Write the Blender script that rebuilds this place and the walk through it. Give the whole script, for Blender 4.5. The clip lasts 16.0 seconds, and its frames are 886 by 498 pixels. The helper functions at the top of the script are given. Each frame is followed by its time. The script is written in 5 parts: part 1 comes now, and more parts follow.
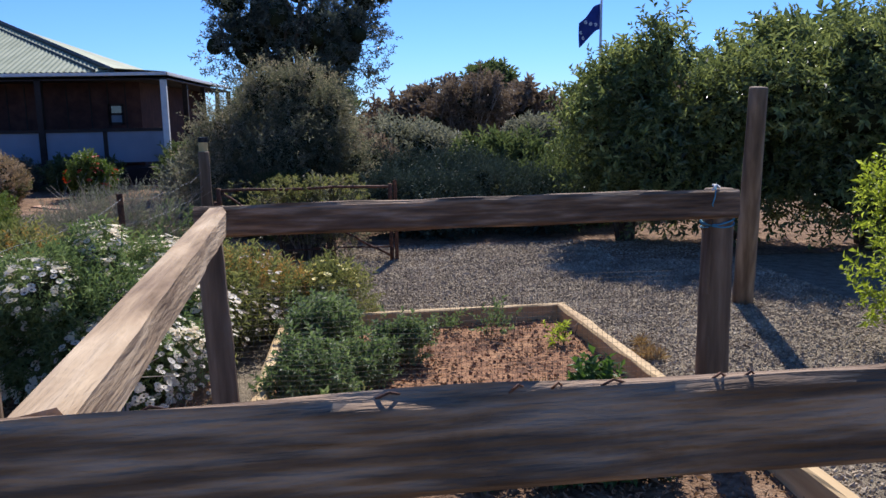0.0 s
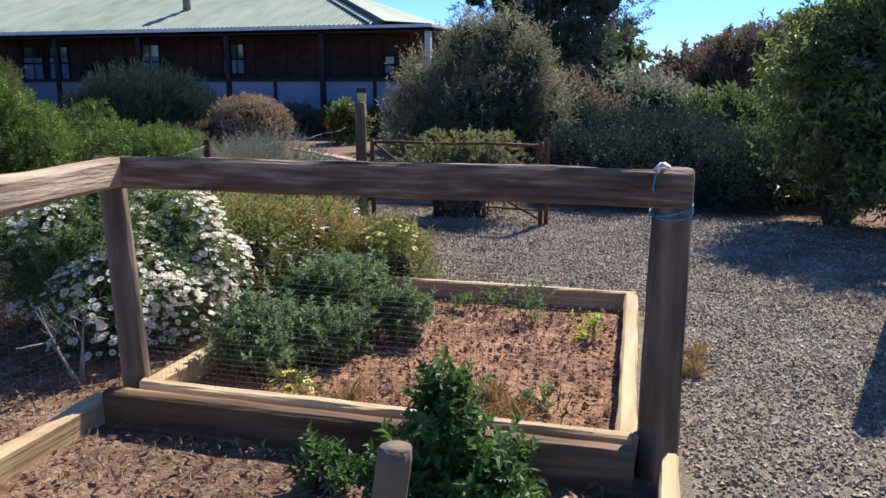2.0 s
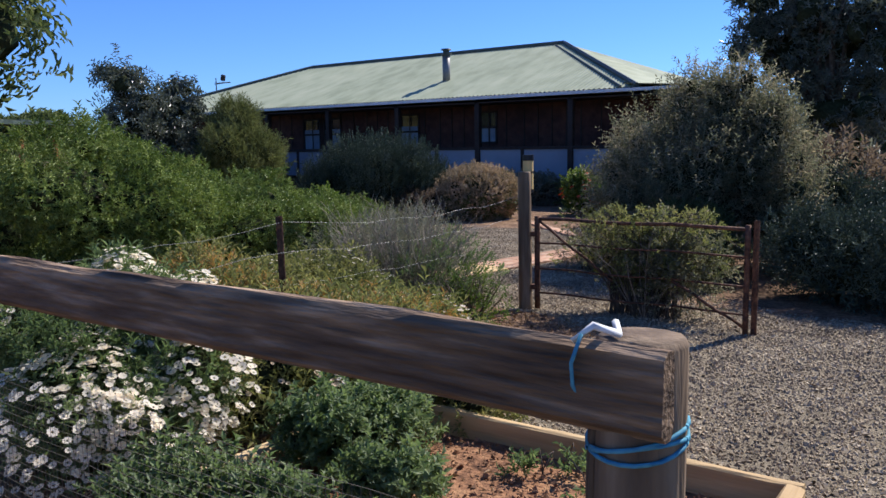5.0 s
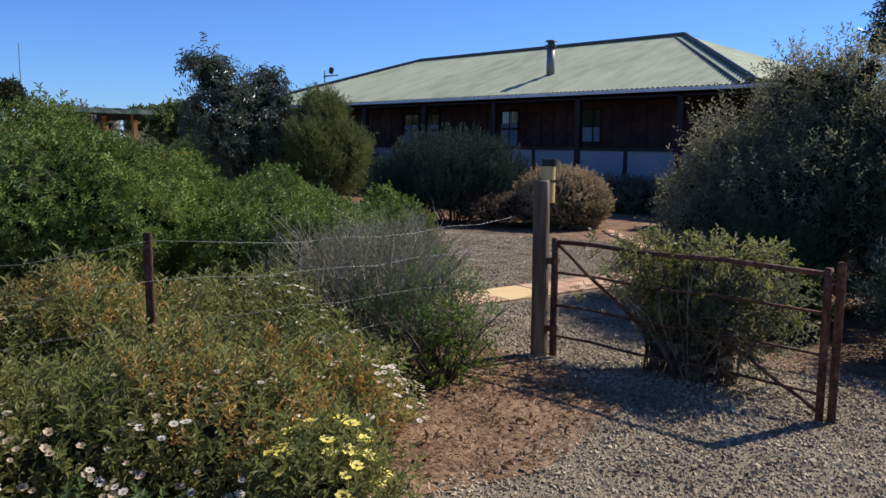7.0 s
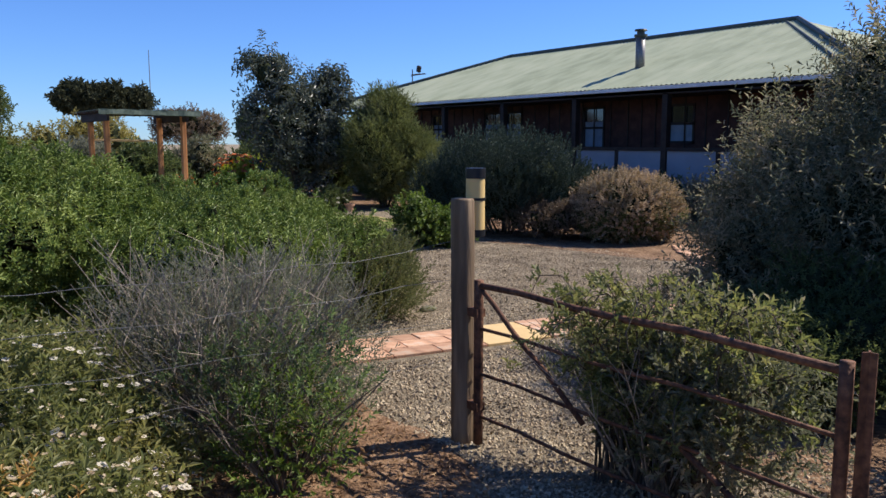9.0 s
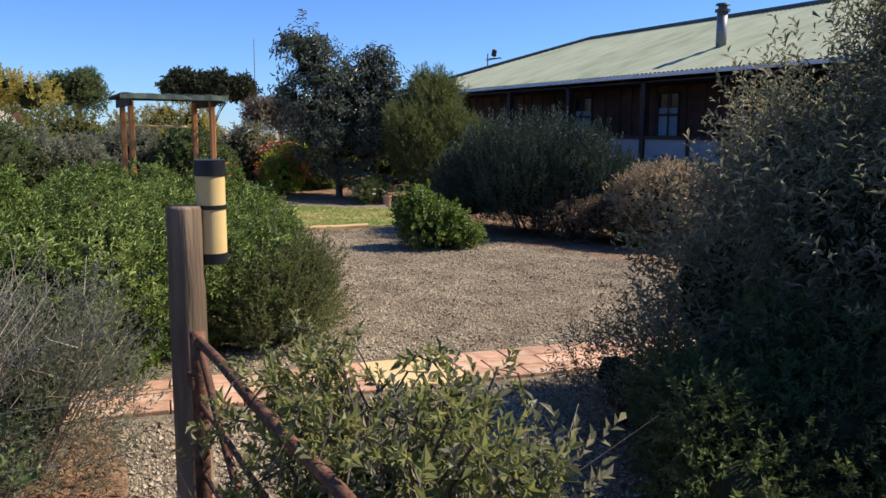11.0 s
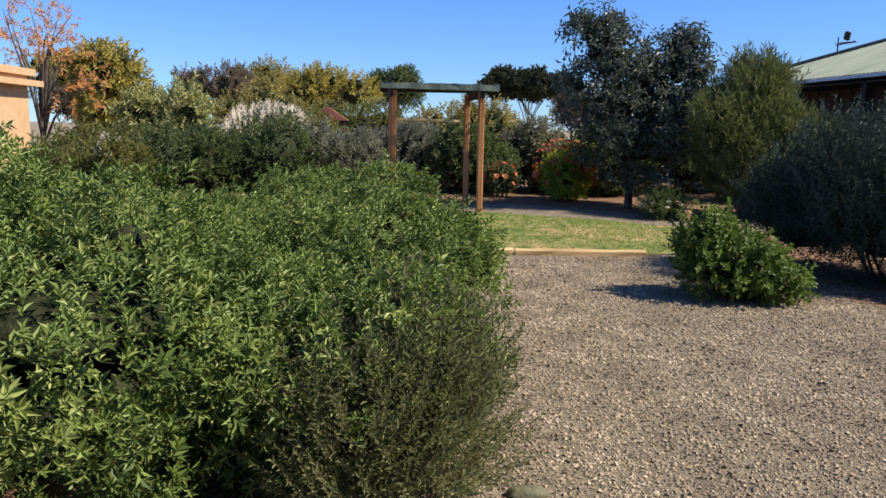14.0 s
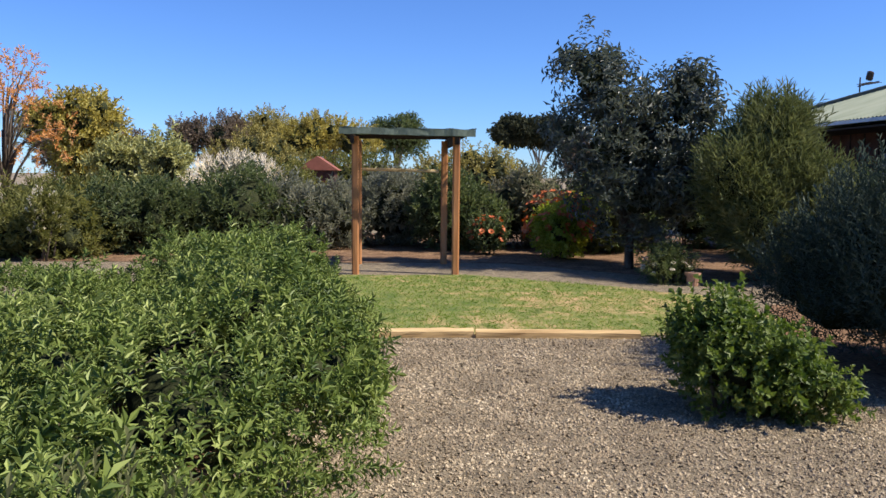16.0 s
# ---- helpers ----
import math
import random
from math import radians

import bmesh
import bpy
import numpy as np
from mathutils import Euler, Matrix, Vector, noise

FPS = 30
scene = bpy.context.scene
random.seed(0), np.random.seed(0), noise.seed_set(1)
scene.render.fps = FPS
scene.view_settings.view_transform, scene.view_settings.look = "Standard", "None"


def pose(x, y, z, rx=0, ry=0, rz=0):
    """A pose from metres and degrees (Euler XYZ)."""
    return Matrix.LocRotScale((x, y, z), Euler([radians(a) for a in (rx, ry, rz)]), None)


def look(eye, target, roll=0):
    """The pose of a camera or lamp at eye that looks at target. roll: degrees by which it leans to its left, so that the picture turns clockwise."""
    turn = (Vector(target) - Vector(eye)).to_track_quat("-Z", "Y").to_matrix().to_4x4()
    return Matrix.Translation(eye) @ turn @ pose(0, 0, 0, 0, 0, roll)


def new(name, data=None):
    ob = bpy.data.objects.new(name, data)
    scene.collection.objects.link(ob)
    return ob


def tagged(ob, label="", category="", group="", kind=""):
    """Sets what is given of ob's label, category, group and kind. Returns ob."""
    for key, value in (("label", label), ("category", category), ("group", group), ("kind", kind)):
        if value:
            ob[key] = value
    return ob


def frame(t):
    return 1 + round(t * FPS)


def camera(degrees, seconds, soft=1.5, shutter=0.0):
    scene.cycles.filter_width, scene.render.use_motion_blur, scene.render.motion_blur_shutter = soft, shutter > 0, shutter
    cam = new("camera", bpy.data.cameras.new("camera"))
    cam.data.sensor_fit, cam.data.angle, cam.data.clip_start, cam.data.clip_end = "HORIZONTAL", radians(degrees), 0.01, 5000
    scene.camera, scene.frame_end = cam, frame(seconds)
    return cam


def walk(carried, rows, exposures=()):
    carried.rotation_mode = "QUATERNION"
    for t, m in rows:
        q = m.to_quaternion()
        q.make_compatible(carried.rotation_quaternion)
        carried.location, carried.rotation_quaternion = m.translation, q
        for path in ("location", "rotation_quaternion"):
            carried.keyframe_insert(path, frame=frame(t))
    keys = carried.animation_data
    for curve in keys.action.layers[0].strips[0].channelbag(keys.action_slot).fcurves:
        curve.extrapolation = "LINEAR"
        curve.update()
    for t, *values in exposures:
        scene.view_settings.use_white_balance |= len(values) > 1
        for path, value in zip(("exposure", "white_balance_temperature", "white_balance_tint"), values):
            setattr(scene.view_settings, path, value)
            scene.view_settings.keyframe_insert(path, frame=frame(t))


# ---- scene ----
cam = camera(57.5, 16.0)
PATH = [
    (0, (0.202, -0.301, 1.666), (0.432, 1.658, 1.336), -1.1),
    (0.5, (0.725, -0.153, 1.633), (0.961, 1.805, 1.3), -1.3),
    (1, (1.201, 0.019, 1.62), (1.287, 1.977, 1.221), -0.9),
    (1.5, (1.625, 0.188, 1.638), (1.472, 2.134, 1.205), -0.5),
    (2, (2.057, 0.357, 1.638), (1.518, 2.234, 1.208), -0.3),
    (2.5, (2.318, 0.691, 1.616), (1.515, 2.469, 1.176), 0.1),
    (3, (2.502, 0.975, 1.621), (1.612, 2.711, 1.181), 0.3),
    (3.5, (2.604, 1.273, 1.624), (1.571, 2.938, 1.224), 0.5),
    (4, (2.539, 1.664, 1.598), (1.43, 3.295, 1.264), 0.7),
    (4.5, (2.548, 2.001, 1.58), (1.423, 3.63, 1.295), 0.5),
    (4.7, (2.561, 2.135, 1.582), (1.411, 3.749, 1.309), -0.2),
    (6.8, (2.444, 4.093, 1.559), (1.05, 5.503, 1.295), 0.3),
    (7, (2.404, 4.281, 1.581), (0.977, 5.657, 1.317), 0.4),
    (7.5, (2.407, 4.808, 1.587), (0.924, 6.124, 1.328), 0.1),
    (8, (2.306, 5.297, 1.596), (0.767, 6.548, 1.336), 0.1),
    (8.5, (2.154, 5.814, 1.587), (0.583, 7.025, 1.323), 0.2),
    (9, (2.013, 6.402, 1.598), (0.394, 7.545, 1.334), 0.0),
    (9.5, (1.83, 6.93, 1.588), (0.171, 8.012, 1.312), 0.3),
    (10, (1.754, 7.446, 1.574), (0.071, 8.49, 1.297), 0.1),
    (12.3, (0.71, 9.358, 1.55), (-1.172, 9.957, 1.237), 0.9),
    (12.5, (0.537, 9.455, 1.535), (-1.366, 9.985, 1.222), 0.9),
    (13, (-0.001, 9.699, 1.523), (-1.956, 9.972, 1.201), 1.0),
    (13.5, (-0.56, 9.813, 1.522), (-2.526, 10.001, 1.205), 1.2),
    (14, (-1.102, 9.974, 1.524), (-3.071, 10.155, 1.222), 1.0),
    (14.5, (-1.622, 10.139, 1.553), (-3.599, 10.31, 1.304), 0.9),
    (15, (-2.088, 10.316, 1.577), (-4.071, 10.472, 1.369), 0.7),
    (15.5, (-2.515, 10.614, 1.589), (-4.501, 10.755, 1.393), 0.5),
    (16, (-2.968, 10.858, 1.561), (-4.955, 10.998, 1.376), 0.6),
]
walk(cam, [(t, look(eye, target, roll)) for t, eye, target, roll in PATH], [(0, 0.38, 5950, 15), (1.0, 0.48, 5900, 14), (2.0, 0.75, 5850, 13), (3.5, 0.88, 5880, 14), (4.7, 0.55, 5980, 14), (7, 0.3, 6200, 12), (8.5, 0.4, 6300, 13), (10, 0.6, 6500, 13), (12.5, 0.56, 6550, 12), (16, 0.6, 6550, 12)])

# ---- world, sun ----
SUN_ELEV, SUN_AZ = radians(45), radians(17)  # azimuth from +y towards +x
world = bpy.data.worlds.new("sky")
scene.world = world
world.use_nodes = True
wn = world.node_tree.nodes
sky = wn.new("ShaderNodeTexSky")
sky.sky_type, sky.sun_disc = "NISHITA", False
sky.sun_elevation, sky.sun_rotation = SUN_ELEV, SUN_AZ
sky.altitude, sky.air_density, sky.dust_density, sky.ozone_density = 600, 1.0, 0.0, 3.0
wn["Background"].inputs["Strength"].default_value = 0.085
tint = wn.new("ShaderNodeMix")
tint.data_type, tint.blend_type = "RGBA", "MULTIPLY"
tint.inputs["Factor"].default_value = 1.0
tint.inputs["B"].default_value = (0.52, 0.8, 1.32, 1)
world.node_tree.links.new(sky.outputs["Color"], tint.inputs["A"])
world.node_tree.links.new(tint.outputs["Result"], wn["Background"].inputs["Color"])
sun = new("sun", bpy.data.lights.new("sun", "SUN"))
sun.data.energy, sun.data.angle, sun.data.color = 5.0, radians(0.53), (1.0, 0.93, 0.82)
sun_way = Vector((math.sin(SUN_AZ) * math.cos(SUN_ELEV), math.cos(SUN_AZ) * math.cos(SUN_ELEV), math.sin(SUN_ELEV)))
sun.matrix_world = look(sun_way * 60, (0, 0, 0))

rng = np.random.default_rng(7)


# ---- materials ----
def mat(name, colors, scale=8.0, rough=0.8, bump=0.0, bump_scale=None, metal=0.0, stretch=None, detail=6.0, vary=0.0, spec=0.3):
    """A surface mottled between colours by noise at two scales, with bump; vary: brightness by object."""
    m = bpy.data.materials.new(name)
    m.use_nodes = True
    n, l = m.node_tree.nodes, m.node_tree.links
    b = n["Principled BSDF"]
    b.inputs["Roughness"].default_value, b.inputs["Metallic"].default_value = rough, metal
    b.inputs["Specular IOR Level"].default_value = spec
    co = n.new("ShaderNodeTexCoord")
    mp = n.new("ShaderNodeMapping")
    mp.inputs["Scale"].default_value = stretch or (1, 1, 1)
    l.new(co.outputs["Object"], mp.inputs["Vector"])
    t1, t2 = n.new("ShaderNodeTexNoise"), n.new("ShaderNodeTexNoise")
    for t, s in ((t1, scale), (t2, scale * 0.13)):
        t.inputs["Scale"].default_value, t.inputs["Detail"].default_value = s, detail
        l.new(mp.outputs["Vector"], t.inputs["Vector"])
    mx = n.new("ShaderNodeMath")
    mx.operation = "MULTIPLY_ADD"
    l.new(t2.outputs["Fac"], mx.inputs[0])
    mx.inputs[1].default_value = 0.7
    ad = n.new("ShaderNodeMath")
    ad.operation = "MULTIPLY_ADD"
    l.new(t1.outputs["Fac"], ad.inputs[0])
    ad.inputs[1].default_value, ad.inputs[2].default_value = 1.0, -0.35
    l.new(ad.outputs[0], mx.inputs[2])
    r = n.new("ShaderNodeValToRGB")
    e = r.color_ramp.elements
    while len(e) < len(colors):
        e.new(0.5)
    for i, c in enumerate(colors):
        e[i].position, e[i].color = 0.28 + 0.44 * i / max(1, len(colors) - 1), (*c, 1)
    l.new(mx.outputs[0], r.inputs["Fac"])
    out = r.outputs["Color"]
    if vary:
        oi, hs, mr = n.new("ShaderNodeObjectInfo"), n.new("ShaderNodeHueSaturation"), n.new("ShaderNodeMapRange")
        mr.inputs["To Min"].default_value, mr.inputs["To Max"].default_value = 1 - vary, 1 + vary
        l.new(oi.outputs["Random"], mr.inputs["Value"])
        l.new(mr.outputs["Result"], hs.inputs["Value"])
        l.new(out, hs.inputs["Color"])
        out = hs.outputs["Color"]
    l.new(out, b.inputs["Base Color"])
    if bump:
        t3, bp = n.new("ShaderNodeTexNoise"), n.new("ShaderNodeBump")
        t3.inputs["Scale"].default_value, t3.inputs["Detail"].default_value = bump_scale or scale * 3, 5
        l.new(mp.outputs["Vector"], t3.inputs["Vector"])
        l.new(t3.outputs["Fac"], bp.inputs["Height"])
        bp.inputs["Strength"].default_value, bp.inputs["Distance"].default_value = bump, 0.02
        l.new(bp.outputs["Normal"], b.inputs["Normal"])
    return m


def leaf_mat(name, colors, glow=0.28, rough=0.5, spec=0.3):
    """Leaves, each island its own tint, letting some light through."""
    m = bpy.data.materials.new(name)
    m.use_nodes = True
    n, l = m.node_tree.nodes, m.node_tree.links
    b = n["Principled BSDF"]
    b.inputs["Roughness"].default_value = rough
    b.inputs["Specular IOR Level"].default_value = spec
    g = n.new("ShaderNodeNewGeometry")
    co, nz, ad = n.new("ShaderNodeTexCoord"), n.new("ShaderNodeTexNoise"), n.new("ShaderNodeMath")
    nz.inputs["Scale"].default_value = 2.3
    l.new(co.outputs["Object"], nz.inputs["Vector"])
    ad.operation = "MULTIPLY_ADD"
    ad.inputs[1].default_value = 0.55
    l.new(g.outputs["Random Per Island"], ad.inputs[0])
    mu = n.new("ShaderNodeMath")
    mu.operation = "MULTIPLY_ADD"
    mu.inputs[1].default_value, mu.inputs[2].default_value = 1.3, -0.42
    l.new(nz.outputs["Fac"], mu.inputs[0])
    l.new(mu.outputs[0], ad.inputs[2])
    r = n.new("ShaderNodeValToRGB")
    e = r.color_ramp.elements
    while len(e) < len(colors):
        e.new(0.5)
    for i, c in enumerate(colors):
        e[i].position, e[i].color = i / max(1, len(colors) - 1), (*c, 1)
    l.new(ad.outputs[0], r.inputs["Fac"])
    l.new(r.outputs["Color"], b.inputs["Base Color"])
    if glow:
        tr, mi = n.new("ShaderNodeBsdfTranslucent"), n.new("ShaderNodeMixShader")
        hs = n.new("ShaderNodeHueSaturation")
        hs.inputs["Saturation"].default_value, hs.inputs["Value"].default_value = 1.15, 1.5
        l.new(r.outputs["Color"], hs.inputs["Color"])
        l.new(hs.outputs["Color"], tr.inputs["Color"])
        mi.inputs["Fac"].default_value = glow
        l.new(b.outputs["BSDF"], mi.inputs[1])
        l.new(tr.outputs["BSDF"], mi.inputs[2])
        l.new(mi.outputs["Shader"], n["Material Output"].inputs["Surface"])
    return m


M_POST = mat("weathered_post", [(0.085, 0.056, 0.033), (0.175, 0.12, 0.072), (0.33, 0.24, 0.15)], 14, 0.85, 0.5, 40, stretch=(1, 1, 0.12))
# weathered wood with the backlit faces' shade and lit top edge in its tones
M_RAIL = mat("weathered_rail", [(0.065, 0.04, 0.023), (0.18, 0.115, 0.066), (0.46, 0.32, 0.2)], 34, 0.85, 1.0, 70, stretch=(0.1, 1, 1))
# bleached wood, its colour raised further for the sun on this rail
M_RAILY = mat("weathered_sunlit_rail", [(0.16, 0.095, 0.05), (0.44, 0.31, 0.18), (0.64, 0.49, 0.31)], 14, 0.85, 0.6, 45, stretch=(1, 0.1, 1))
M_SLEEPX = mat("pine_sleeper", [(0.42, 0.27, 0.12), (0.6, 0.42, 0.2), (0.72, 0.54, 0.29)], 10, 0.75, 0.35, 40, stretch=(0.08, 1, 1))
M_SLEEPY = mat("pine_sleeper_side", [(0.42, 0.27, 0.12), (0.6, 0.42, 0.2), (0.72, 0.54, 0.29)], 10, 0.75, 0.35, 40, stretch=(1, 0.08, 1))
# old dark pine, darkened further for the shade on its front face
M_SLEEPD = mat("old_shaded_pine_sleeper", [(0.09, 0.048, 0.021), (0.21, 0.118, 0.052), (0.5, 0.33, 0.16)], 10, 0.8, 0.5, 40, stretch=(0.08, 1, 1))
M_GRAVEL = mat("gravel_ground", [(0.12, 0.095, 0.062), (0.25, 0.2, 0.128), (0.4, 0.325, 0.215)], 75, 0.9, 1.0, 130)
M_SOIL = mat("red_soil", [(0.11, 0.052, 0.026), (0.28, 0.138, 0.066), (0.42, 0.23, 0.112)], 20, 0.95, 1.0, 45)
M_MULCH = mat("leaf_litter_soil", [(0.085, 0.045, 0.022), (0.2, 0.115, 0.06), (0.33, 0.21, 0.12)], 26, 0.95, 0.9, 60)
M_LAWN = mat("lawn_soil", [(0.11, 0.15, 0.035), (0.2, 0.21, 0.06), (0.46, 0.31, 0.15)], 4, 0.95, 0.5, 60)
M_IRON = mat("rusty_iron", [(0.045, 0.025, 0.018), (0.13, 0.06, 0.035), (0.22, 0.11, 0.06)], 30, 0.75, 0.3, 80, metal=0.25)
M_WIRE = mat("galvanised_wire", [(0.16, 0.155, 0.15), (0.28, 0.275, 0.265)], 40, 0.5, metal=0.6)
M_NET = mat("dull_netting_wire", [(0.1, 0.085, 0.065), (0.19, 0.165, 0.13)], 40, 0.85, metal=0.1, spec=0.1)
M_BLACK = mat("black_plastic", [(0.012, 0.012, 0.013), (0.02, 0.02, 0.022)], 20, 0.4)
M_BARK = mat("bark", [(0.05, 0.038, 0.028), (0.11, 0.085, 0.062), (0.2, 0.165, 0.125)], 20, 0.9, 0.6, 50, stretch=(1, 1, 0.3))
M_TWIG = mat("grey_twig", [(0.22, 0.175, 0.13), (0.44, 0.37, 0.285)], 25, 0.9)
# near black: the shade deep inside a crown, put into the core's colour
M_CORE = mat("inner_shade_core", [(0.02, 0.024, 0.012), (0.05, 0.056, 0.028)], 18, 1.0, 0.8, 30, spec=0.0)
M_CREAM = mat("cream_tube", [(0.66, 0.46, 0.18), (0.72, 0.52, 0.22)], 6, 0.5, 0.05)


# ---- mesh helpers ----
def thing(name, x, y, z=0.0, label="", category="", group="", kind=""):
    ob = new(name)
    ob.location = (x, y, z)
    return tagged(ob, label, category, group, kind)


def np_mesh(name, verts, faces, smooth=False):
    """A mesh from arrays: verts (n, 3), faces (m, k)."""
    me = bpy.data.meshes.new(name)
    k = faces.shape[1]
    me.vertices.add(len(verts))
    me.vertices.foreach_set("co", verts.astype(np.float32).ravel())
    me.loops.add(faces.size)
    me.loops.foreach_set("vertex_index", faces.astype(np.int32).ravel())
    me.polygons.add(len(faces))
    me.polygons.foreach_set("loop_start", np.arange(0, faces.size, k, dtype=np.int32))
    me.polygons.foreach_set("use_smooth", np.full(len(faces), smooth))
    me.update(calc_edges=True)
    return me


def hang(name, me, material, parent=None, label="", at=(0, 0, 0)):
    ob = new(name, me)
    if material and not me.materials:
        me.materials.append(material)
    ob.parent = parent
    ob.location = at
    if label:
        ob["label"] = label
    return ob


def part(name, bm, material, parent=None, label="", smooth=False):
    me = bpy.data.meshes.new(name)
    for f in bm.faces:
        f.smooth = smooth
    bm.to_mesh(me)
    bm.free()
    return hang(name, me, material, parent, label)


def box(bm, x0, x1, y0, y1, z0, z1, m=None):
    r = bmesh.ops.create_cube(bm, size=1)["verts"]
    for v in r:
        v.co = Vector((x0 + (v.co.x + 0.5) * (x1 - x0), y0 + (v.co.y + 0.5) * (y1 - y0), z0 + (v.co.z + 0.5) * (z1 - z0)))
    if m:
        bmesh.ops.transform(bm, matrix=m, verts=r)
    return r


def bevel(bm, w=0.006, seg=2):
    bmesh.ops.bevel(bm, geom=bm.edges[:], offset=w, segments=seg, affect="EDGES", profile=0.6)


def beam(p, q, w, h, rough=0.004, cuts=14, seed=0, wane=0.008):
    """A timber from p to q (middle of its section), w wide and h high, its edges waned and uneven."""
    p, q = Vector(p), Vector(q)
    d = (q - p).normalized()
    side = d.cross(Vector((0, 0, 1))).normalized() if abs(d.z) < 0.95 else Vector((1, 0, 0))
    up = side.cross(d)
    bm, rings = bmesh.new(), []
    c = min(w, h) * 0.12 + wane
    prof = [(-w / 2 + c, -h / 2), (w / 2 - c, -h / 2), (w / 2, -h / 2 + c), (w / 2, h / 2 - c), (w / 2 - c, h / 2), (-w / 2 + c, h / 2), (-w / 2, h / 2 - c), (-w / 2, -h / 2 + c)]
    for i in range(cuts + 1):
        t = i / cuts
        o = p.lerp(q, t)
        ring = []
        for j, (a, b) in enumerate(prof):
            k = rough * (noise.noise(Vector((t * 9 + seed, j * 1.7, seed))) * 1.6)
            ring.append(bm.verts.new(o + side * (a + k) + up * (b + k * (1.0 if j > 3 else 0.7))))
        rings.append(ring)
    for a, b in zip(rings, rings[1:]):
        for j in range(8):
            bm.faces.new((a[j], a[(j + 1) % 8], b[(j + 1) % 8], b[j]))
    bm.faces.new(rings[0][::-1])
    bm.faces.new(rings[-1])
    bmesh.ops.recalc_face_normals(bm, faces=bm.faces[:])
    return bm


def tube(bm, pts, radii, sides=8, wob=0.0, seed=0.0):
    """A tapered round limb along pts."""
    pts = [Vector(p) for p in pts]
    rings = []
    for i, p in enumerate(pts):
        d = (pts[min(i + 1, len(pts) - 1)] - pts[max(i - 1, 0)]).normalized()
        a = d.orthogonal().normalized() if abs(d.z) < 0.98 else Vector((1, 0, 0))
        b = d.cross(a)
        ring = []
        for j in range(sides):
            ang = 2 * math.pi * j / sides
            r = radii[i] * (1 + wob * noise.noise(Vector((j * 1.3 + seed, i * 0.7, seed))))
            ring.append(bm.verts.new(p + a * (math.cos(ang) * r) + b * (math.sin(ang) * r)))
        rings.append(ring)
    for r0, r1 in zip(rings, rings[1:]):
        for j in range(sides):
            bm.faces.new((r0[j], r0[(j + 1) % sides], r1[(j + 1) % sides], r1[j]))
    bm.faces.new(rings[0][::-1])
    bm.faces.new(rings[-1])


def round_post(p, q, r0, r1, sides=14, wob=0.07, seed=0.0):
    bm = bmesh.new()
    p, q = Vector(p), Vector(q)
    n = 9
    pts = [p.lerp(q, i / n) for i in range(n + 1)]
    rad = [r0 + (r1 - r0) * i / n for i in range(n + 1)]
    rad[-1] *= 0.93
    pts.insert(-1, p.lerp(q, 0.992))
    rad.insert(-1, r1)
    tube(bm, pts, rad, sides, wob, seed)
    bmesh.ops.recalc_face_normals(bm, faces=bm.faces[:])
    return bm


# ---- leaves and bushes ----
def leaf(length, width, fold=0.25, curl=0.2):
    """A folded leaf from the origin along +x."""
    v = np.array([(0, 0, 0), (length * 0.45, width / 2, width * fold), (length, 0, -length * curl), (length * 0.45, -width / 2, width * fold), (length * 0.5, 0, -length * curl * 0.15)])
    f = np.array([(0, 4, 1), (4, 2, 1), (0, 3, 4), (4, 3, 2)])
    return v, f


def flat_leaf(length, width, fold=0.25, curl=0.2):
    v = np.array([(0, 0, 0), (length * 0.5, width / 2, width * fold), (length, 0, -length * curl), (length * 0.5, -width / 2, width * fold)])
    return v, np.array([(0, 2, 1), (0, 3, 2)])


def sprig(n, length, width, stem, lift=0.6, one=flat_leaf, r=None):
    """n leaves round a shoot of height stem that grows along +z."""
    r = r or np.random.default_rng(n)
    vs, fs, base = [], [], 0
    for i in range(n):
        v, f = one(length * (0.7 + 0.5 * r.random()), width)
        az, el = i * 2.4 + r.random() * 0.6, lift + 0.5 * (r.random() - 0.4) + 0.5 * i / n
        ce, se, ca, sa = math.cos(el), math.sin(el), math.cos(az), math.sin(az)
        rot = np.array([[ca * ce, -sa, -ca * se], [sa * ce, ca, -sa * se], [se, 0, ce]])
        v = v @ rot.T + np.array([0, 0, stem * (i + 0.5) / n])
        vs.append(v)
        fs.append(f + base)
        base += len(v)
    return np.concatenate(vs), np.concatenate(fs)


def scatter(protos, pts, dirs, scales, r):
    """Copies of the shoots at pts, each grown along dirs, turned at random; one array of verts and faces."""
    d = dirs / np.linalg.norm(dirs, axis=1, keepdims=True)
    rnd = r.normal(size=d.shape)
    a = np.cross(d, rnd)
    a /= np.linalg.norm(a, axis=1, keepdims=True) + 1e-9
    b = np.cross(d, a)
    frames = np.stack([a, b, d], axis=2)
    which = r.integers(0, len(protos), len(pts))
    vs, fs, base = [], [], 0
    for k, (v, f) in enumerate(protos):
        s = which == k
        m = int(s.sum())
        if not m:
            continue
        w = np.einsum("mij,vj->mvi", frames[s], v) * scales[s][:, None, None] + pts[s][:, None, :]
        vs.append(w.reshape(-1, 3))
        fs.append((f[None] + (np.arange(m) * len(v))[:, None, None] + base).reshape(-1, f.shape[1]))
        base += m * len(v)
    return np.concatenate(vs), np.concatenate(fs)


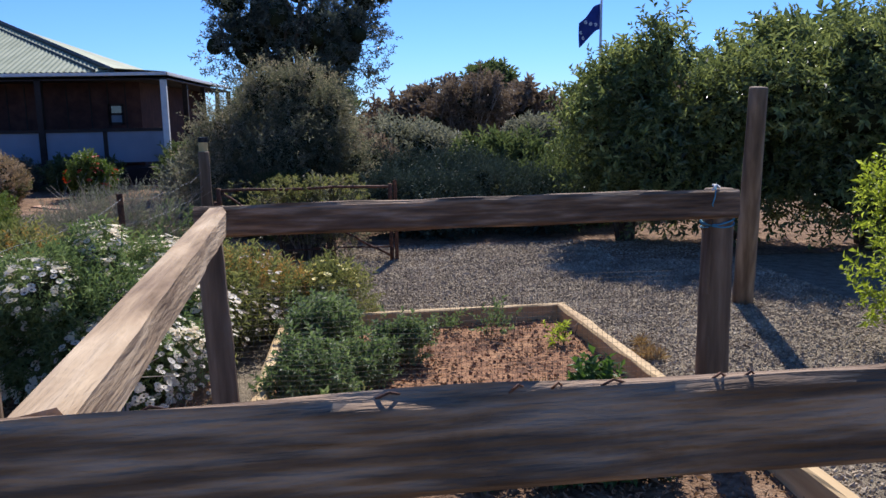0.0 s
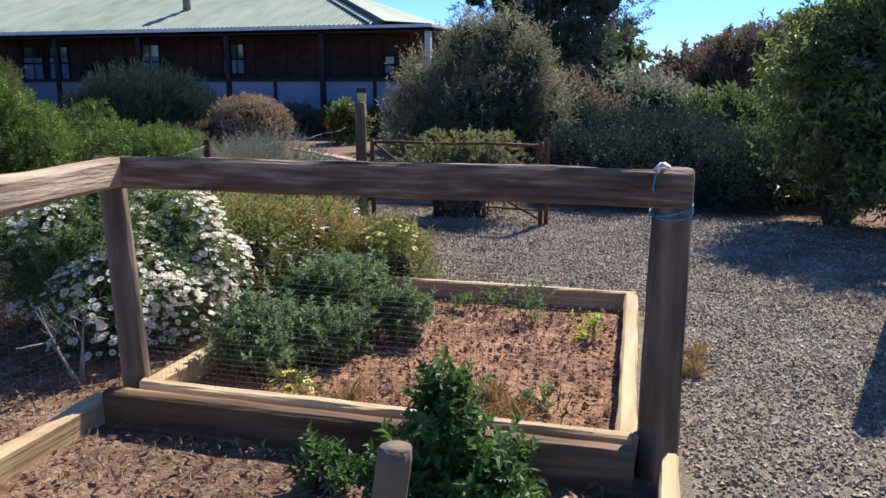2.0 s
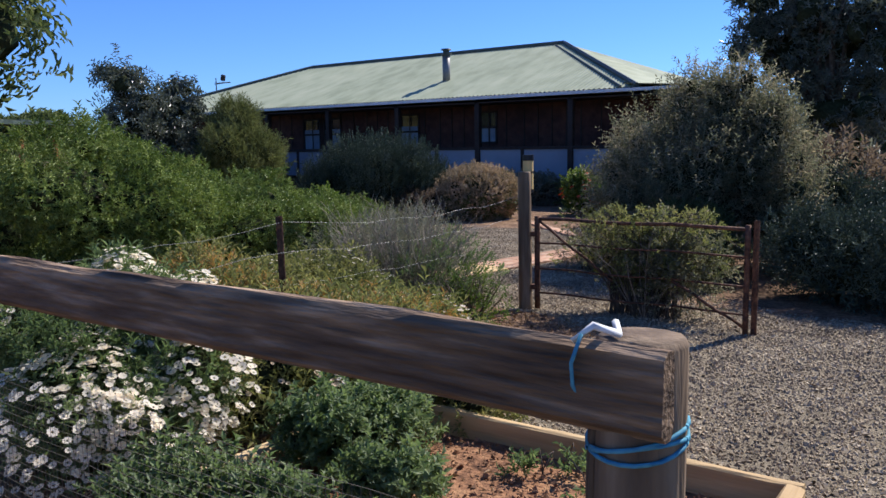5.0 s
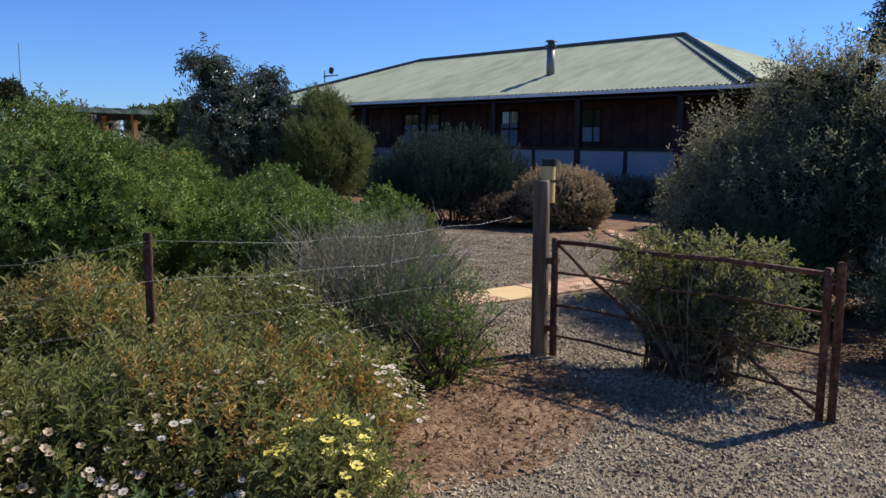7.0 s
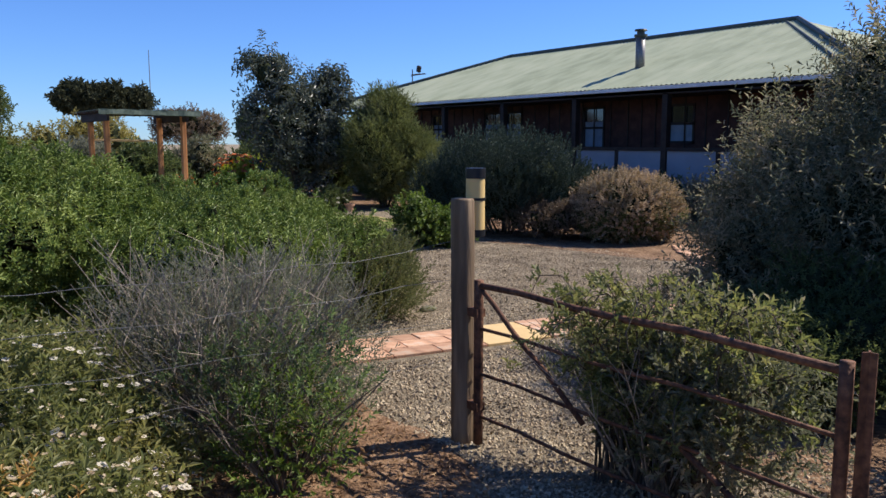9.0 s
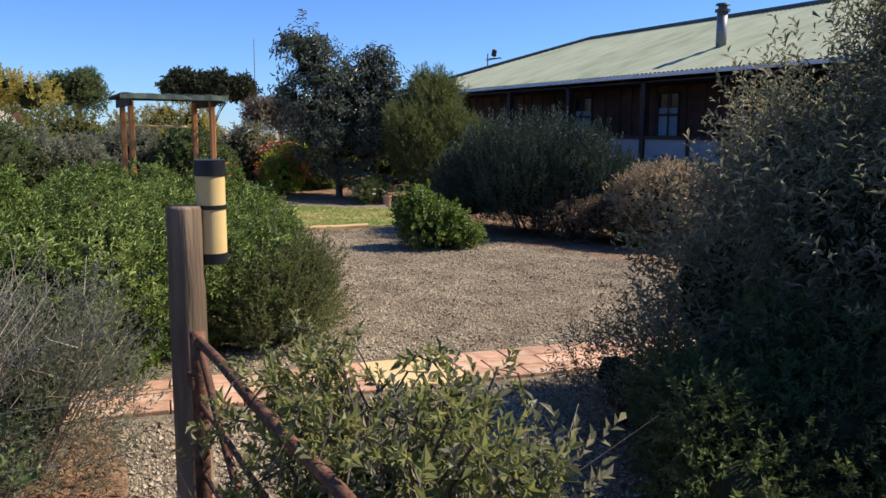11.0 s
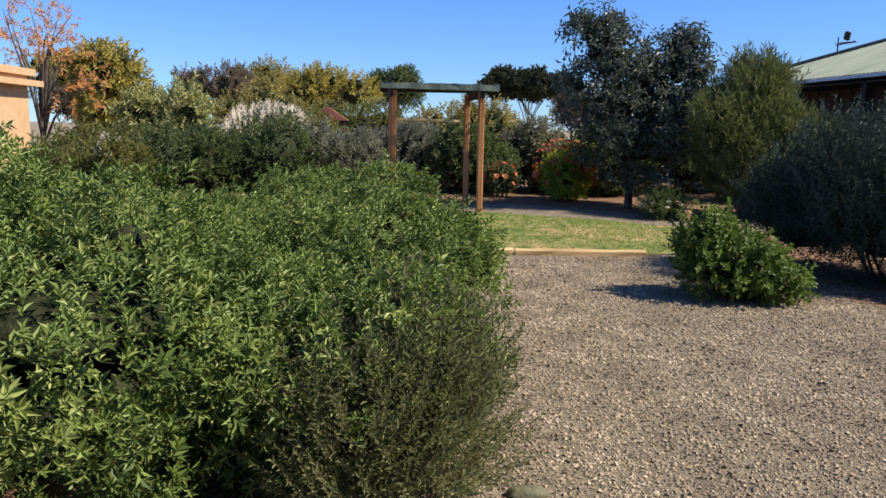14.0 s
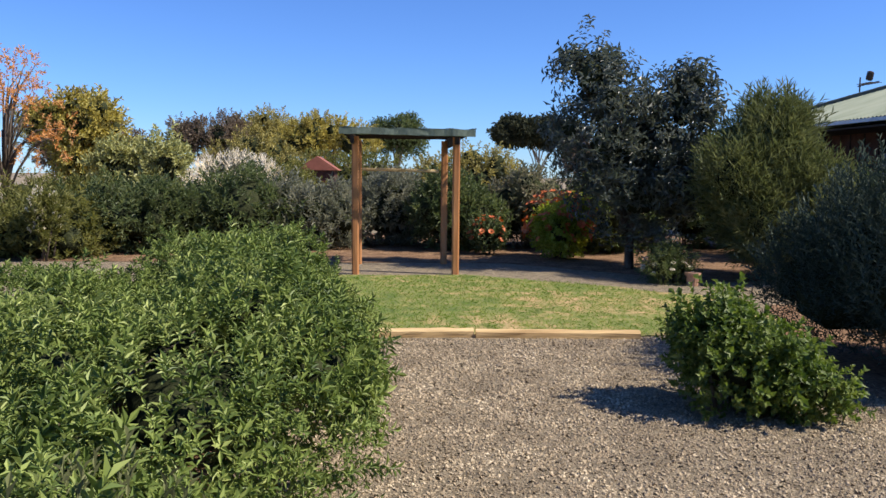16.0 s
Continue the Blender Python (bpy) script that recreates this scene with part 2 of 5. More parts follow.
def lump(p, freq, seed):
    """Cheap smooth lumps, -1 to 1."""
    q = p * freq + seed
    return (np.sin(q[:, 0] * 1.7 + 1.3 * np.sin(q[:, 1] * 1.1)) + np.sin(q[:, 1] * 1.9 + 1.1 * np.sin(q[:, 2] * 1.4 + 2)) + np.sin(q[:, 2] * 2.1 + 1.2 * np.sin(q[:, 0] * 1.2 + 4))) / 3


def blob_points(blobs, n, r, deep=0.25, rough=0.12, freq=2.0, floor=0.02, up=0.5):
    """n points near the skin of a union of ellipsoids (x, y, z, rx, ry, rz), with the way that shoots grow there."""
    B = np.array(blobs, float)
    area = B[:, 3] * B[:, 4] + B[:, 3] * B[:, 5] + B[:, 4] * B[:, 5]
    P, D = [], []
    have = 0
    for _ in range(12):
        m = int((n - have) * 1.8) + 50
        k = r.choice(len(B), m, p=area / area.sum())
        d = r.normal(size=(m, 3))
        d /= np.linalg.norm(d, axis=1, keepdims=True)
        skin = B[k, :3] + d * B[k, 3:]
        rad = 1 + rough * lump(skin, freq, 3.0) + rough * 0.6 * lump(skin, freq * 2.7, 9.0) - deep * r.random(m) ** 1.8
        p = B[k, :3] + d * B[k, 3:] * rad[:, None]
        keep = p[:, 2] > floor
        for j in range(len(B)):
            q = ((p - B[j, :3]) / B[j, 3:])
            keep &= ~((np.einsum("ij,ij->i", q, q) < (0.99 - deep * 1.1) ** 2) & (k != j))
        g = d / B[k, 3:]
        g /= np.linalg.norm(g, axis=1, keepdims=True)
        g = g + np.array([0, 0, up]) + r.normal(size=g.shape) * 0.35
        P.append(p[keep])
        D.append(g[keep])
        have += int(keep.sum())
        if have >= n:
            break
    return np.concatenate(P)[:n], np.concatenate(D)[:n]


def lumpy(blobs, k, r, small=(0.32, 0.55), low=-0.2):
    """The blobs with k smaller ones budding from the upper skin of each."""
    if not k:
        return list(blobs)
    out = [(x, y, z, a * 0.84, b * 0.84, c * 0.84) for x, y, z, a, b, c in blobs]
    for x, y, z, a, b, c in list(out):
        for _ in range(k):
            d = r.normal(size=3)
            d[2] = abs(d[2]) + low
            d /= np.linalg.norm(d)
            s, t = r.uniform(*small), r.uniform(0.75, 0.92)
            w = s * (a + b + c) / 3
            zz = max(z + d[2] * c * t, w * 0.5)
            out.append((x + d[0] * a * t, y + d[1] * b * t, zz, w, w, w * r.uniform(0.85, 1.25)))
    return out


# an added solid core that closes the crown and shows as shade between leaves
def core_mesh(name, blobs, shrink=0.72, rough=0.12, freq=2.0):
    vs, fs, base = [], [], 0
    bm = bmesh.new()
    bmesh.ops.create_icosphere(bm, subdivisions=3 if len(blobs) < 4 else 2, radius=1)
    v0 = np.array([v.co[:] for v in bm.verts])
    f0 = np.array([[v.index for v in f.verts] for f in bm.faces])
    bm.free()
    for x, y, z, a, b, c in blobs:
        s = v0 * (a, b, c) + (x, y, z)
        k = shrink * (1 + rough * 1.5 * lump(s, freq, 3.0) + 0.08 * lump(s, freq * 5, 1.0))
        p = v0 * k[:, None] * (a, b, c) + (x, y, z)
        p[:, 2] = np.maximum(p[:, 2], 0.0)
        vs.append(p)
        fs.append(f0 + base)
        base += len(p)
    return np_mesh(name, np.concatenate(vs), np.concatenate(fs), True)


def bush(name, x, y, blobs, n, protos, material, label, category="shrub", size=(0.7, 1.2), deep=0.3, rough=0.14, freq=2.0, up=0.5, core=0.72, stems=6, stem_h=0.5, seed=1, floor=0.02, group="", trunk_r=0.018, kind="", core_mat=None, stem_mat=None, lumps=6, small=(0.26, 0.55), fuzz=0.18, reach=1.0):
    """A shrub at x, y: stems, a dark core for the inner shade and a crown of leafy shoots; blobs are relative to its
    foot.
    """
    r = np.random.default_rng(seed)
    ob = thing(name, x, y, 0, label, category, group, kind)
    blobs = lumpy(blobs, lumps, r, small)
    p, d = blob_points(blobs, n, r, deep, rough, freq, floor, up)
    s = r.uniform(*size, len(p))
    long = r.random(len(p)) < fuzz
    s[long] *= r.uniform(0.95, 1.2, int(long.sum()))
    p[long] += d[long] / np.linalg.norm(d[long], axis=1, keepdims=True) * (0.03 + 0.06 * r.random((int(long.sum()), 1))) * reach
    v, f = scatter(protos, p, d, s, r)
    hang("crown", np_mesh("crown", v, f), material, ob)
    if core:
        hang("inner_shade_core", core_mesh("inner_shade_core", blobs, core, rough, freq), core_mat or M_CORE, ob)
    if stems:
        bm = bmesh.new()
        for i in range(stems):
            bx, by, bz, rx, ry, rz = blobs[i % len(blobs)]
            a = r.uniform(0, 6.28)
            foot = Vector((r.uniform(-0.12, 0.12) + bx * 0.25, r.uniform(-0.12, 0.12) + by * 0.25, -0.03))
            tip = Vector((bx + math.cos(a) * rx * 0.6, by + math.sin(a) * ry * 0.6, bz + rz * r.uniform(0.1, 0.6)))
            mid = foot.lerp(tip, 0.45) + Vector((r.uniform(-0.1, 0.1), r.uniform(-0.1, 0.1), stem_h * 0.3))
            tube(bm, [foot, foot.lerp(mid, 0.5) + Vector((0, 0, 0.04)), mid, mid.lerp(tip, 0.5), tip], [trunk_r, trunk_r * 0.85, trunk_r * 0.65, trunk_r * 0.4, trunk_r * 0.15], 6, 0.15, i)
        part("woody_stem", bm, stem_mat or M_BARK, ob, smooth=True)
    return ob

# ---- ground ----
def sheet(name, x0, x1, y0, y1, z, material, nx=2, ny=2, bumpy=0.0, parent=None, thick=0.0):
    gx, gy = np.meshgrid(np.linspace(x0, x1, nx), np.linspace(y0, y1, ny), indexing="ij")
    p = np.stack([gx.ravel(), gy.ravel(), np.full(gx.size, z)], 1)
    if bumpy:
        p[:, 2] += bumpy * lump(p, 3.1, 2.0) + bumpy * 0.7 * lump(p, 9.0, 5.0)
    i = np.arange(nx * ny).reshape(nx, ny)
    f = np.stack([i[:-1, :-1].ravel(), i[1:, :-1].ravel(), i[1:, 1:].ravel(), i[:-1, 1:].ravel()], 1)
    return hang(name, np_mesh(name, p, f, True), material, parent)


ground = sheet("ground", -420, 420, -320, 420, 0, M_GRAVEL)
tagged(ground, "grey brown crushed gravel ground of the garden", "ground", kind="structure")

# patches of bare red soil and leaf litter lie a little above the gravel
def patch(name, pts, z, material, label, category):
    bm = bmesh.new()
    vs = []
    n = len(pts)
    for i in range(n):
        a, b = Vector(pts[i]), Vector(pts[(i + 1) % n])
        for k in range(8):
            p = a.lerp(b, k / 8)
            w = 0.12 * noise.noise(Vector((p.x * 1.7, p.y * 1.7, 3)))
            vs.append(bm.verts.new((p.x + w, p.y - w, z)))
    bm.faces.new(vs)
    bmesh.ops.triangulate(bm, faces=bm.faces[:])
    ob = part(name, bm, material)
    if ob.data.polygons[0].normal.z < 0:
        ob.data.flip_normals()
    return tagged(ob, label, category, kind="structure")


patch("ground_flowerbed", [(-1.0, 8.75), (-3.0, 8.75), (-3.0, 1.0), (-0.65, 1.0), (-0.65, 5.8), (-0.2, 6.3), (0.05, 7.2), (-0.2, 8.3)], 0.006, M_MULCH, "brown leaf litter and soil under the flower bed", "soil")
patch("ground_hedge_bed", [(-4.2, 9.9), (-9.4, 10.2), (-12, 8), (-12, 0), (-3.75, 0)], 0.006, M_MULCH, "brown soil under the clipped green hedge", "soil")
patch("ground_house_bed", [(-5.2, 15.0), (-9.6, 14.1), (-12.5, 15.6), (-12.0, 20.8), (-3.0, 20.8), (-3.6, 16)], 0.006, M_MULCH, "brown mulched soil bed before the house", "soil")
patch("ground_back_bed", [(-17.0, 13.0), (-14.6, 15.6), (-14.5, 19), (-24, 20), (-24, 3), (-17.2, 3)], 0.006, M_MULCH, "brown mulched soil bed behind the pergola", "soil")
patch("ground_shrub_bed", [(0.7, 9.9), (3.2, 9.6), (3.3, 8.3), (9.5, 8.2), (10.5, 14), (-3, 15), (-2.6, 12.0), (-1.0, 9.8)], 0.006, M_MULCH, "brown soil under the grey shrubs", "soil")

# ---- timber pen and raised beds ----
PEN = dict(x0=-0.46, x1=2.06, y0=0.80, y1=3.54)


def sleeper(p, q, w, h, label, seed, material):
    ob = part("sleeper", beam(p, q, w, h, 0.006, 18, seed, 0.004), material)
    return tagged(ob, label, "sleeper", "sleepers edging the garden beds")


BEDL = "pale yellow pine sleeper edging the raised garden bed"
bed = [
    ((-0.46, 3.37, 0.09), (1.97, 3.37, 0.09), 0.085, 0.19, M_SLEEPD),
    ((-0.34, 3.47, 0.10), (1.95, 3.475, 0.10), 0.06, 0.2, M_SLEEPX),
    ((-0.30, 5.68, 0.09), (1.86, 5.71, 0.09), 0.05, 0.2, M_SLEEPX),
    ((1.93, 3.50, 0.09), (1.83, 5.69, 0.09), 0.085, 0.2, M_SLEEPY),
    ((-0.32, 3.5, 0.09), (-0.28, 5.66, 0.09), 0.085, 0.2, M_SLEEPY),
    ((2.10, 3.42, 0.08), (2.13, 0.9, 0.08), 0.075, 0.17, M_SLEEPY),
    ((-0.50, 3.37, 0.07), (-0.5, 0.7, 0.07), 0.075, 0.16, M_SLEEPY),
]
for i, (p, q, w, h, m) in enumerate(bed):
    sleeper(p, q, w, h, BEDL if i < 5 else "pale pine sleeper edging the fenced pen", i * 3.1, m)
soil = sheet("soil", -0.30, 1.89, 3.50, 5.68, 0.075, M_SOIL, 60, 60, 0.016)
tagged(soil, "loose red brown soil in the raised bed", "soil", kind="structure")
pen_soil = sheet("soil", -0.47, 2.08, 0.72, 3.33, 0.02, M_MULCH, 60, 60, 0.012)
tagged(pen_soil, "brown soil with dry leaf litter in the pen", "soil", kind="structure")

fence = thing("timber_fence", 0, 0, 0, "weathered grey timber post and rail fence round the pen", "fence")
part("post", round_post((2.05, 3.555, -0.1), (2.06, 3.56, 1.27), 0.086, 0.074, seed=1), M_POST, fence, smooth=True)
part("post", round_post((-0.40, 3.52, -0.1), (-0.45, 3.52, 1.19), 0.068, 0.06, seed=2), M_POST, fence, smooth=True)
part("post", round_post((-0.37, 0.885, -0.1), (-0.36, 0.885, 1.29), 0.06, 0.05, seed=3), M_POST, fence, smooth=True)
part("post", round_post((1.66, 0.86, -0.1), (1.873, 0.87, 1.37), 0.016, 0.0135, seed=4), M_POST, fence, smooth=True)
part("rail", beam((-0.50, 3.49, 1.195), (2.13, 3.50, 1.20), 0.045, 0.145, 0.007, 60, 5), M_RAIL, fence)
part("rail", beam((-0.245, 0.83, 1.20), (-0.40, 3.52, 1.195), 0.095, 0.135, 0.011, 60, 8), M_RAILY, fence, "sunlit and bleached rail with peeling surface")
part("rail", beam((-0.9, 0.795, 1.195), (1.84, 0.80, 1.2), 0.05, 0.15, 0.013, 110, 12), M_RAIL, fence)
for z0, z1, w in ((-0.05, 0.52, 0.07), (0.74, 1.12, 0.05)):
    part("splint", beam((1.992, 3.53, z0), (2.003, 3.53, z1), 0.03, w, 0.003, 8, z1), M_POST, fence, "split board nailed to the post")
M_ROPE = mat("blue_rope", [(0.05, 0.2, 0.3), (0.1, 0.33, 0.42)], 60, 0.7)
bm = bmesh.new()
for k, zz in enumerate((1.105, 1.115, 1.095)):
    pts = [Vector((2.055 + 0.08 * math.cos(a), 3.56 + 0.08 * math.sin(a), zz + 0.022 * math.sin(a * 1 + k))) for a in np.linspace(0, 6.4, 25)]
    tube(bm, pts, [0.004] * 25, 6)
tube(bm, [(2.0, 3.48, 1.17), (1.985, 3.47, 1.2), (1.99, 3.455, 1.24), (2.0, 3.47, 1.285)], [0.0035] * 4, 6)
part("rope", bm, M_ROPE, fence, "faded blue rope tied round the post", smooth=True)
bm = bmesh.new()
tube(bm, [(1.985, 3.47, 1.27), (2.01, 3.49, 1.295), (2.04, 3.52, 1.28), (2.02, 3.55, 1.29)], [0.007] * 4, 6)
part("rope_knot", bm, mat("white_rope", [(0.6, 0.6, 0.58), (0.75, 0.75, 0.72)], 40, 0.8), fence, "white rope knot", smooth=True)
for x, ln in ((0.22, 0.06), (0.42, 0.03), (0.48, 0.025), (0.55, 0.05), (0.72, 0.035), (0.77, 0.03), (-0.1, 0.05), (1.0, 0.03), (1.1, 0.04)):
    bm = bmesh.new()
    tube(bm, [(x, 0.79, 1.268), (x + ln * 0.5, 0.785, 1.282), (x + ln, 0.8, 1.27)], [0.0022] * 3, 5)
    part("staple", bm, M_IRON, fence, smooth=True)


def grid_wires(bm, p, q, z0, z1, gap, rad, sag=0.0):
    p, q = Vector(p), Vector(q)
    n = int((q - p).length / gap)
    for i in range(n + 1):
        o = p.lerp(q, i / n)
        w = sag * math.sin(i * 0.35)
        tube(bm, [o + Vector((0, w, z0)), o + Vector((0, -w, (z0 + z1) / 2)), o + Vector((0, w * 1.5, z1))], [rad] * 3, 3)
    k = int((z1 - z0) / gap)
    for j in range(k + 1):
        z = z0 + (z1 - z0) * j / k
        tube(bm, [p.lerp(q, i / 12) + Vector((0, sag * math.sin(i * 1.3 + j * 0.2), z + 0.004 * math.sin(i * 2))) for i in range(13)], [rad] * 13, 3)


bm = bmesh.new()
grid_wires(bm, (-0.38, 3.56, 0), (1.83, 3.565, 0), 0.18, 0.86, 0.026, 0.0007, 0.004)
mesh_fence = tagged(part("wire_mesh", bm, M_NET), "fine square galvanised wire mesh behind the timber rail", "wire mesh")
bm = bmesh.new()
grid_wires(bm, (-0.52, 0.95, 0), (-0.48, 3.4, 0), 0.18, 0.62, 0.05, 0.0009, 0.004)
tagged(part("wire_mesh", bm, M_NET), "galvanised wire mesh along the pen's side", "wire mesh")

pole = thing("timber_pole", 3.58, 6.2, 0, "weathered leaning timber pole standing in the gravel", "pole")
part("shaft", round_post((0, 0, -0.1), (-0.07, -0.25, 1.83), 0.09, 0.072, seed=9), M_POST, pole, smooth=True)

# ---- wire fence and gate ----
gate_post = thing("gate_post", -1.345, 8.905, 0, "weathered round timber gate post", "post")
part("shaft", round_post((0, 0, -0.1), (-0.01, 0, 1.305), 0.066, 0.06, seed=11), M_POST, gate_post, smooth=True)


def sand_tube(ob):
    bm = bmesh.new()
    tube(bm, [(0, 0, 0.0), (0, 0, 0.285)], [0.05, 0.05], 40)
    part("tube", bm, M_CREAM, ob, smooth=False)
    for z0, z1, r in ((-0.025, 0.012, 0.0525), (0.165, 0.18, 0.0525), (0.28, 0.335, 0.053)):
        bm = bmesh.new()
        tube(bm, [(0, 0, z0), (0, 0, z1)], [r, r], 40)
        part("band" if z0 == 0.165 else "cap", bm, M_BLACK, ob)


post_tube = thing("post_tube", -1.37, 9.0, 1.125, "cream plastic tube with black bands strapped to the post", "tube")
sand_tube(post_tube)

gate = thing("metal_gate", -1.22, 8.91, 0, "rusty tubular iron farm gate grown through by a shrub", "gate")
for name, pts, r in (
    ("upright", [(0, 0, 0.02), (0, 0, 0.9)], 0.026),
    ("upright", [(1.91, 0.03, -0.02), (1.91, 0.03, 0.90)], 0.024),
    ("rail", [(0, 0, 0.865), (1.91, 0.03, 0.865)], 0.016),
    ("rail", [(0, 0, 0.64), (1.91, 0.03, 0.64)], 0.009),
    ("rail", [(0, 0, 0.40), (1.91, 0.03, 0.40)], 0.009),
    ("rail", [(0, 0, 0.17), (1.91, 0.03, 0.17)], 0.009),
    ("brace", [(0, 0, 0.86), (0.75, 0.012, 0.35)], 0.013),
    ("brace", [(1.91, 0.03, 0.05), (1.25, 0.02, 0.42)], 0.013),
):
    bm = bmesh.new()
    p, q = Vector(pts[0]), Vector(pts[1])
    tube(bm, [p.lerp(q, i / 6) + Vector((0, 0, 0.008 * math.sin(i * 1.9))) for i in range(7)], [r] * 7, 10)
    part(name, bm, M_IRON, gate, smooth=True)
for z in (0.2, 0.7):
    bm = bmesh.new()
    box(bm, -0.06, 0.02, -0.03, 0.03, z, z + 0.045)
    bevel(bm, 0.004)
    part("hinge", bm, M_IRON, gate)


def picket(x, y, h, lean=0.0):
    ob = thing("star_picket", x, y, 0, "dark iron star picket of the wire fence", "fence post", "pickets of the wire fence")
    bm = bmesh.new()
    for a in (0, 2.094, 4.189):
        box(bm, 0, 0.026, -0.003, 0.003, -0.2, h, Matrix.Rotation(lean, 4, "Y") @ Matrix.Rotation(a, 4, "Z"))
    part("shaft", bm, M_IRON, ob)
    return ob


picket(-1.48, 6.0, 1.12, -0.02)
picket(-1.62, 3.0, 1.1)
picket(-1.75, 0.0, 1.1)
picket(0.745, 8.97, 0.93)
wires = thing("fence_wires", 0, 0, 0, "sagging old fence wires between post and pickets", "wire")
line = [(-1.38, 8.85), (-1.48, 6.0), (-1.62, 3.0), (-1.75, 0.0)]
for z, rad in ((1.07, 0.0014), (0.88, 0.0014), (0.66, 0.0012), (0.45, 0.0012)):
    bm = bmesh.new()
    pts = []
    for (x0, y0), (x1, y1) in zip(line, line[1:]):
        for i in range(10):
            t = i / 10
            pts.append((x0 + (x1 - x0) * t + 0.01 * math.sin(i * 2 + z * 9), y0 + (y1 - y0) * t, z + 0.09 * (t * t - t) * 4 * (z - 0.3) + 0.012 * math.sin(i * 2.2 + z * 7)))
    tube(bm, pts, [rad] * len(pts), 4)
    part("wire", bm, M_WIRE, wires, smooth=True)

# ---- paved path ----
M_PAVE = mat("terracotta_paver", [(0.26, 0.175, 0.115), (0.45, 0.25, 0.15), (0.53, 0.32, 0.2), (0.52, 0.4, 0.29)], 9, 0.85, 0.3, 70, vary=0.22)
M_SLAB = mat("yellow_concrete_slab", [(0.6, 0.42, 0.19), (0.66, 0.47, 0.23)], 10, 0.85, 0.15, 60)
path = thing("paved_path", -3.13, 10.3, 0.0, "garden path of terracotta pavers with a yellow slab", "path", kind="structure")
path.rotation_euler.z = radians(-8.5)


def paver_mesh(name, lx, ly, material):
    bm = bmesh.new()
    box(bm, -lx / 2 + 0.004, lx / 2 - 0.004, -ly / 2 + 0.004, ly / 2 - 0.004, -0.03, 0.022)
    bevel(bm, 0.004, 1)
    me = bpy.data.meshes.new(name)
    bm.to_mesh(me)
    bm.free()
    me.materials.append(material)
    return me


me_full, me_half, me_slab = paver_mesh("paver", 0.2, 0.4, M_PAVE), paver_mesh("half_paver", 0.2, 0.2, M_PAVE), paver_mesh("slab", 0.6, 0.6, M_SLAB)
rp = random.Random(3)


def lay(me, x, y, name="paver"):
    o = new(name, me)
    o.parent = path
    o.location = (x, y, rp.uniform(-0.003, 0.004))
    o.rotation_euler = (rp.uniform(-0.006, 0.006), rp.uniform(-0.006, 0.006), rp.uniform(-0.01, 0.01))


lay(me_slab, 0, 0.3, "slab")
for row, x in enumerate((-0.2, 0.0, 0.2)):
    for way in (-1, 1):
        y = 0.0 if way < 0 else 0.6
        if row == 1:
            lay(me_half, x, y + way * 0.1)
            y += way * 0.2
        for i in range(18 if way < 0 else 5):
            lay(me_full, x, y + way * (0.2 + 0.4 * i))
path2 = thing("paved_path", -4.2, 14.9, 0.0, "pale paving stones edging the bed before the house", "path", kind="structure")
for i in range(9):
    o = new("paver", me_full)
    o.parent = path2
    o.location = (-0.25 * i + 0.4 + 0.02 * (i % 3), 0.22 * i - 0.4, 0.01)
    o.rotation_euler.z = 0.9 + 0.05 * (i % 4)

# ---- house ----
M_ROOF = mat("green_roof_steel", [(0.28, 0.31, 0.2), (0.36, 0.39, 0.26), (0.42, 0.44, 0.3)], 2.5, 0.6, stretch=(1, 0.3, 1), spec=0.15)
M_WALLB = mat("dark_timber_wall", [(0.035, 0.014, 0.011), (0.062, 0.025, 0.018), (0.09, 0.04, 0.027)], 5, 0.8, 0.3, 20)
M_DARKT = mat("dark_stained_timber", [(0.02, 0.014, 0.011), (0.04, 0.028, 0.022)], 8, 0.7)
M_PANEL = mat("pale_blue_panel", [(0.2, 0.225, 0.26), (0.27, 0.3, 0.34)], 1.5, 0.7)
M_WHITE = mat("white_paint", [(0.6, 0.6, 0.58), (0.75, 0.75, 0.72)], 6, 0.6)
M_TRIM = mat("dark_green_trim", [(0.05, 0.06, 0.05), (0.09, 0.1, 0.08)], 6, 0.5)
M_GLASS = bpy.data.materials.new("window_glass")
M_GLASS.use_nodes = True
gb = M_GLASS.node_tree.nodes["Principled BSDF"]
gb.inputs["Base Color"].default_value, gb.inputs["Roughness"].default_value = (0.02, 0.025, 0.03, 1), 0.05
gb.inputs["Specular IOR Level"].default_value = 0.9
M_CURTAIN = mat("pale_curtain", [(0.16, 0.2, 0.25), (0.24, 0.29, 0.34)], 5, 0.9)

house = thing("house", -15.5, 27, 0, "low verandah house with dark timber walls and pale green roof", "house")
EX0, EX1, EY0, EY1, EZ = -27.0, -4.2, 21.1, 33.0, 2.86
RX0, RX1, RY, RZ = -21.9, -10.3, 26.4, 4.74
HO = Vector((-15.5, 27, 0))


def h_(x, y, z):
    return Vector((x, y, z)) - HO


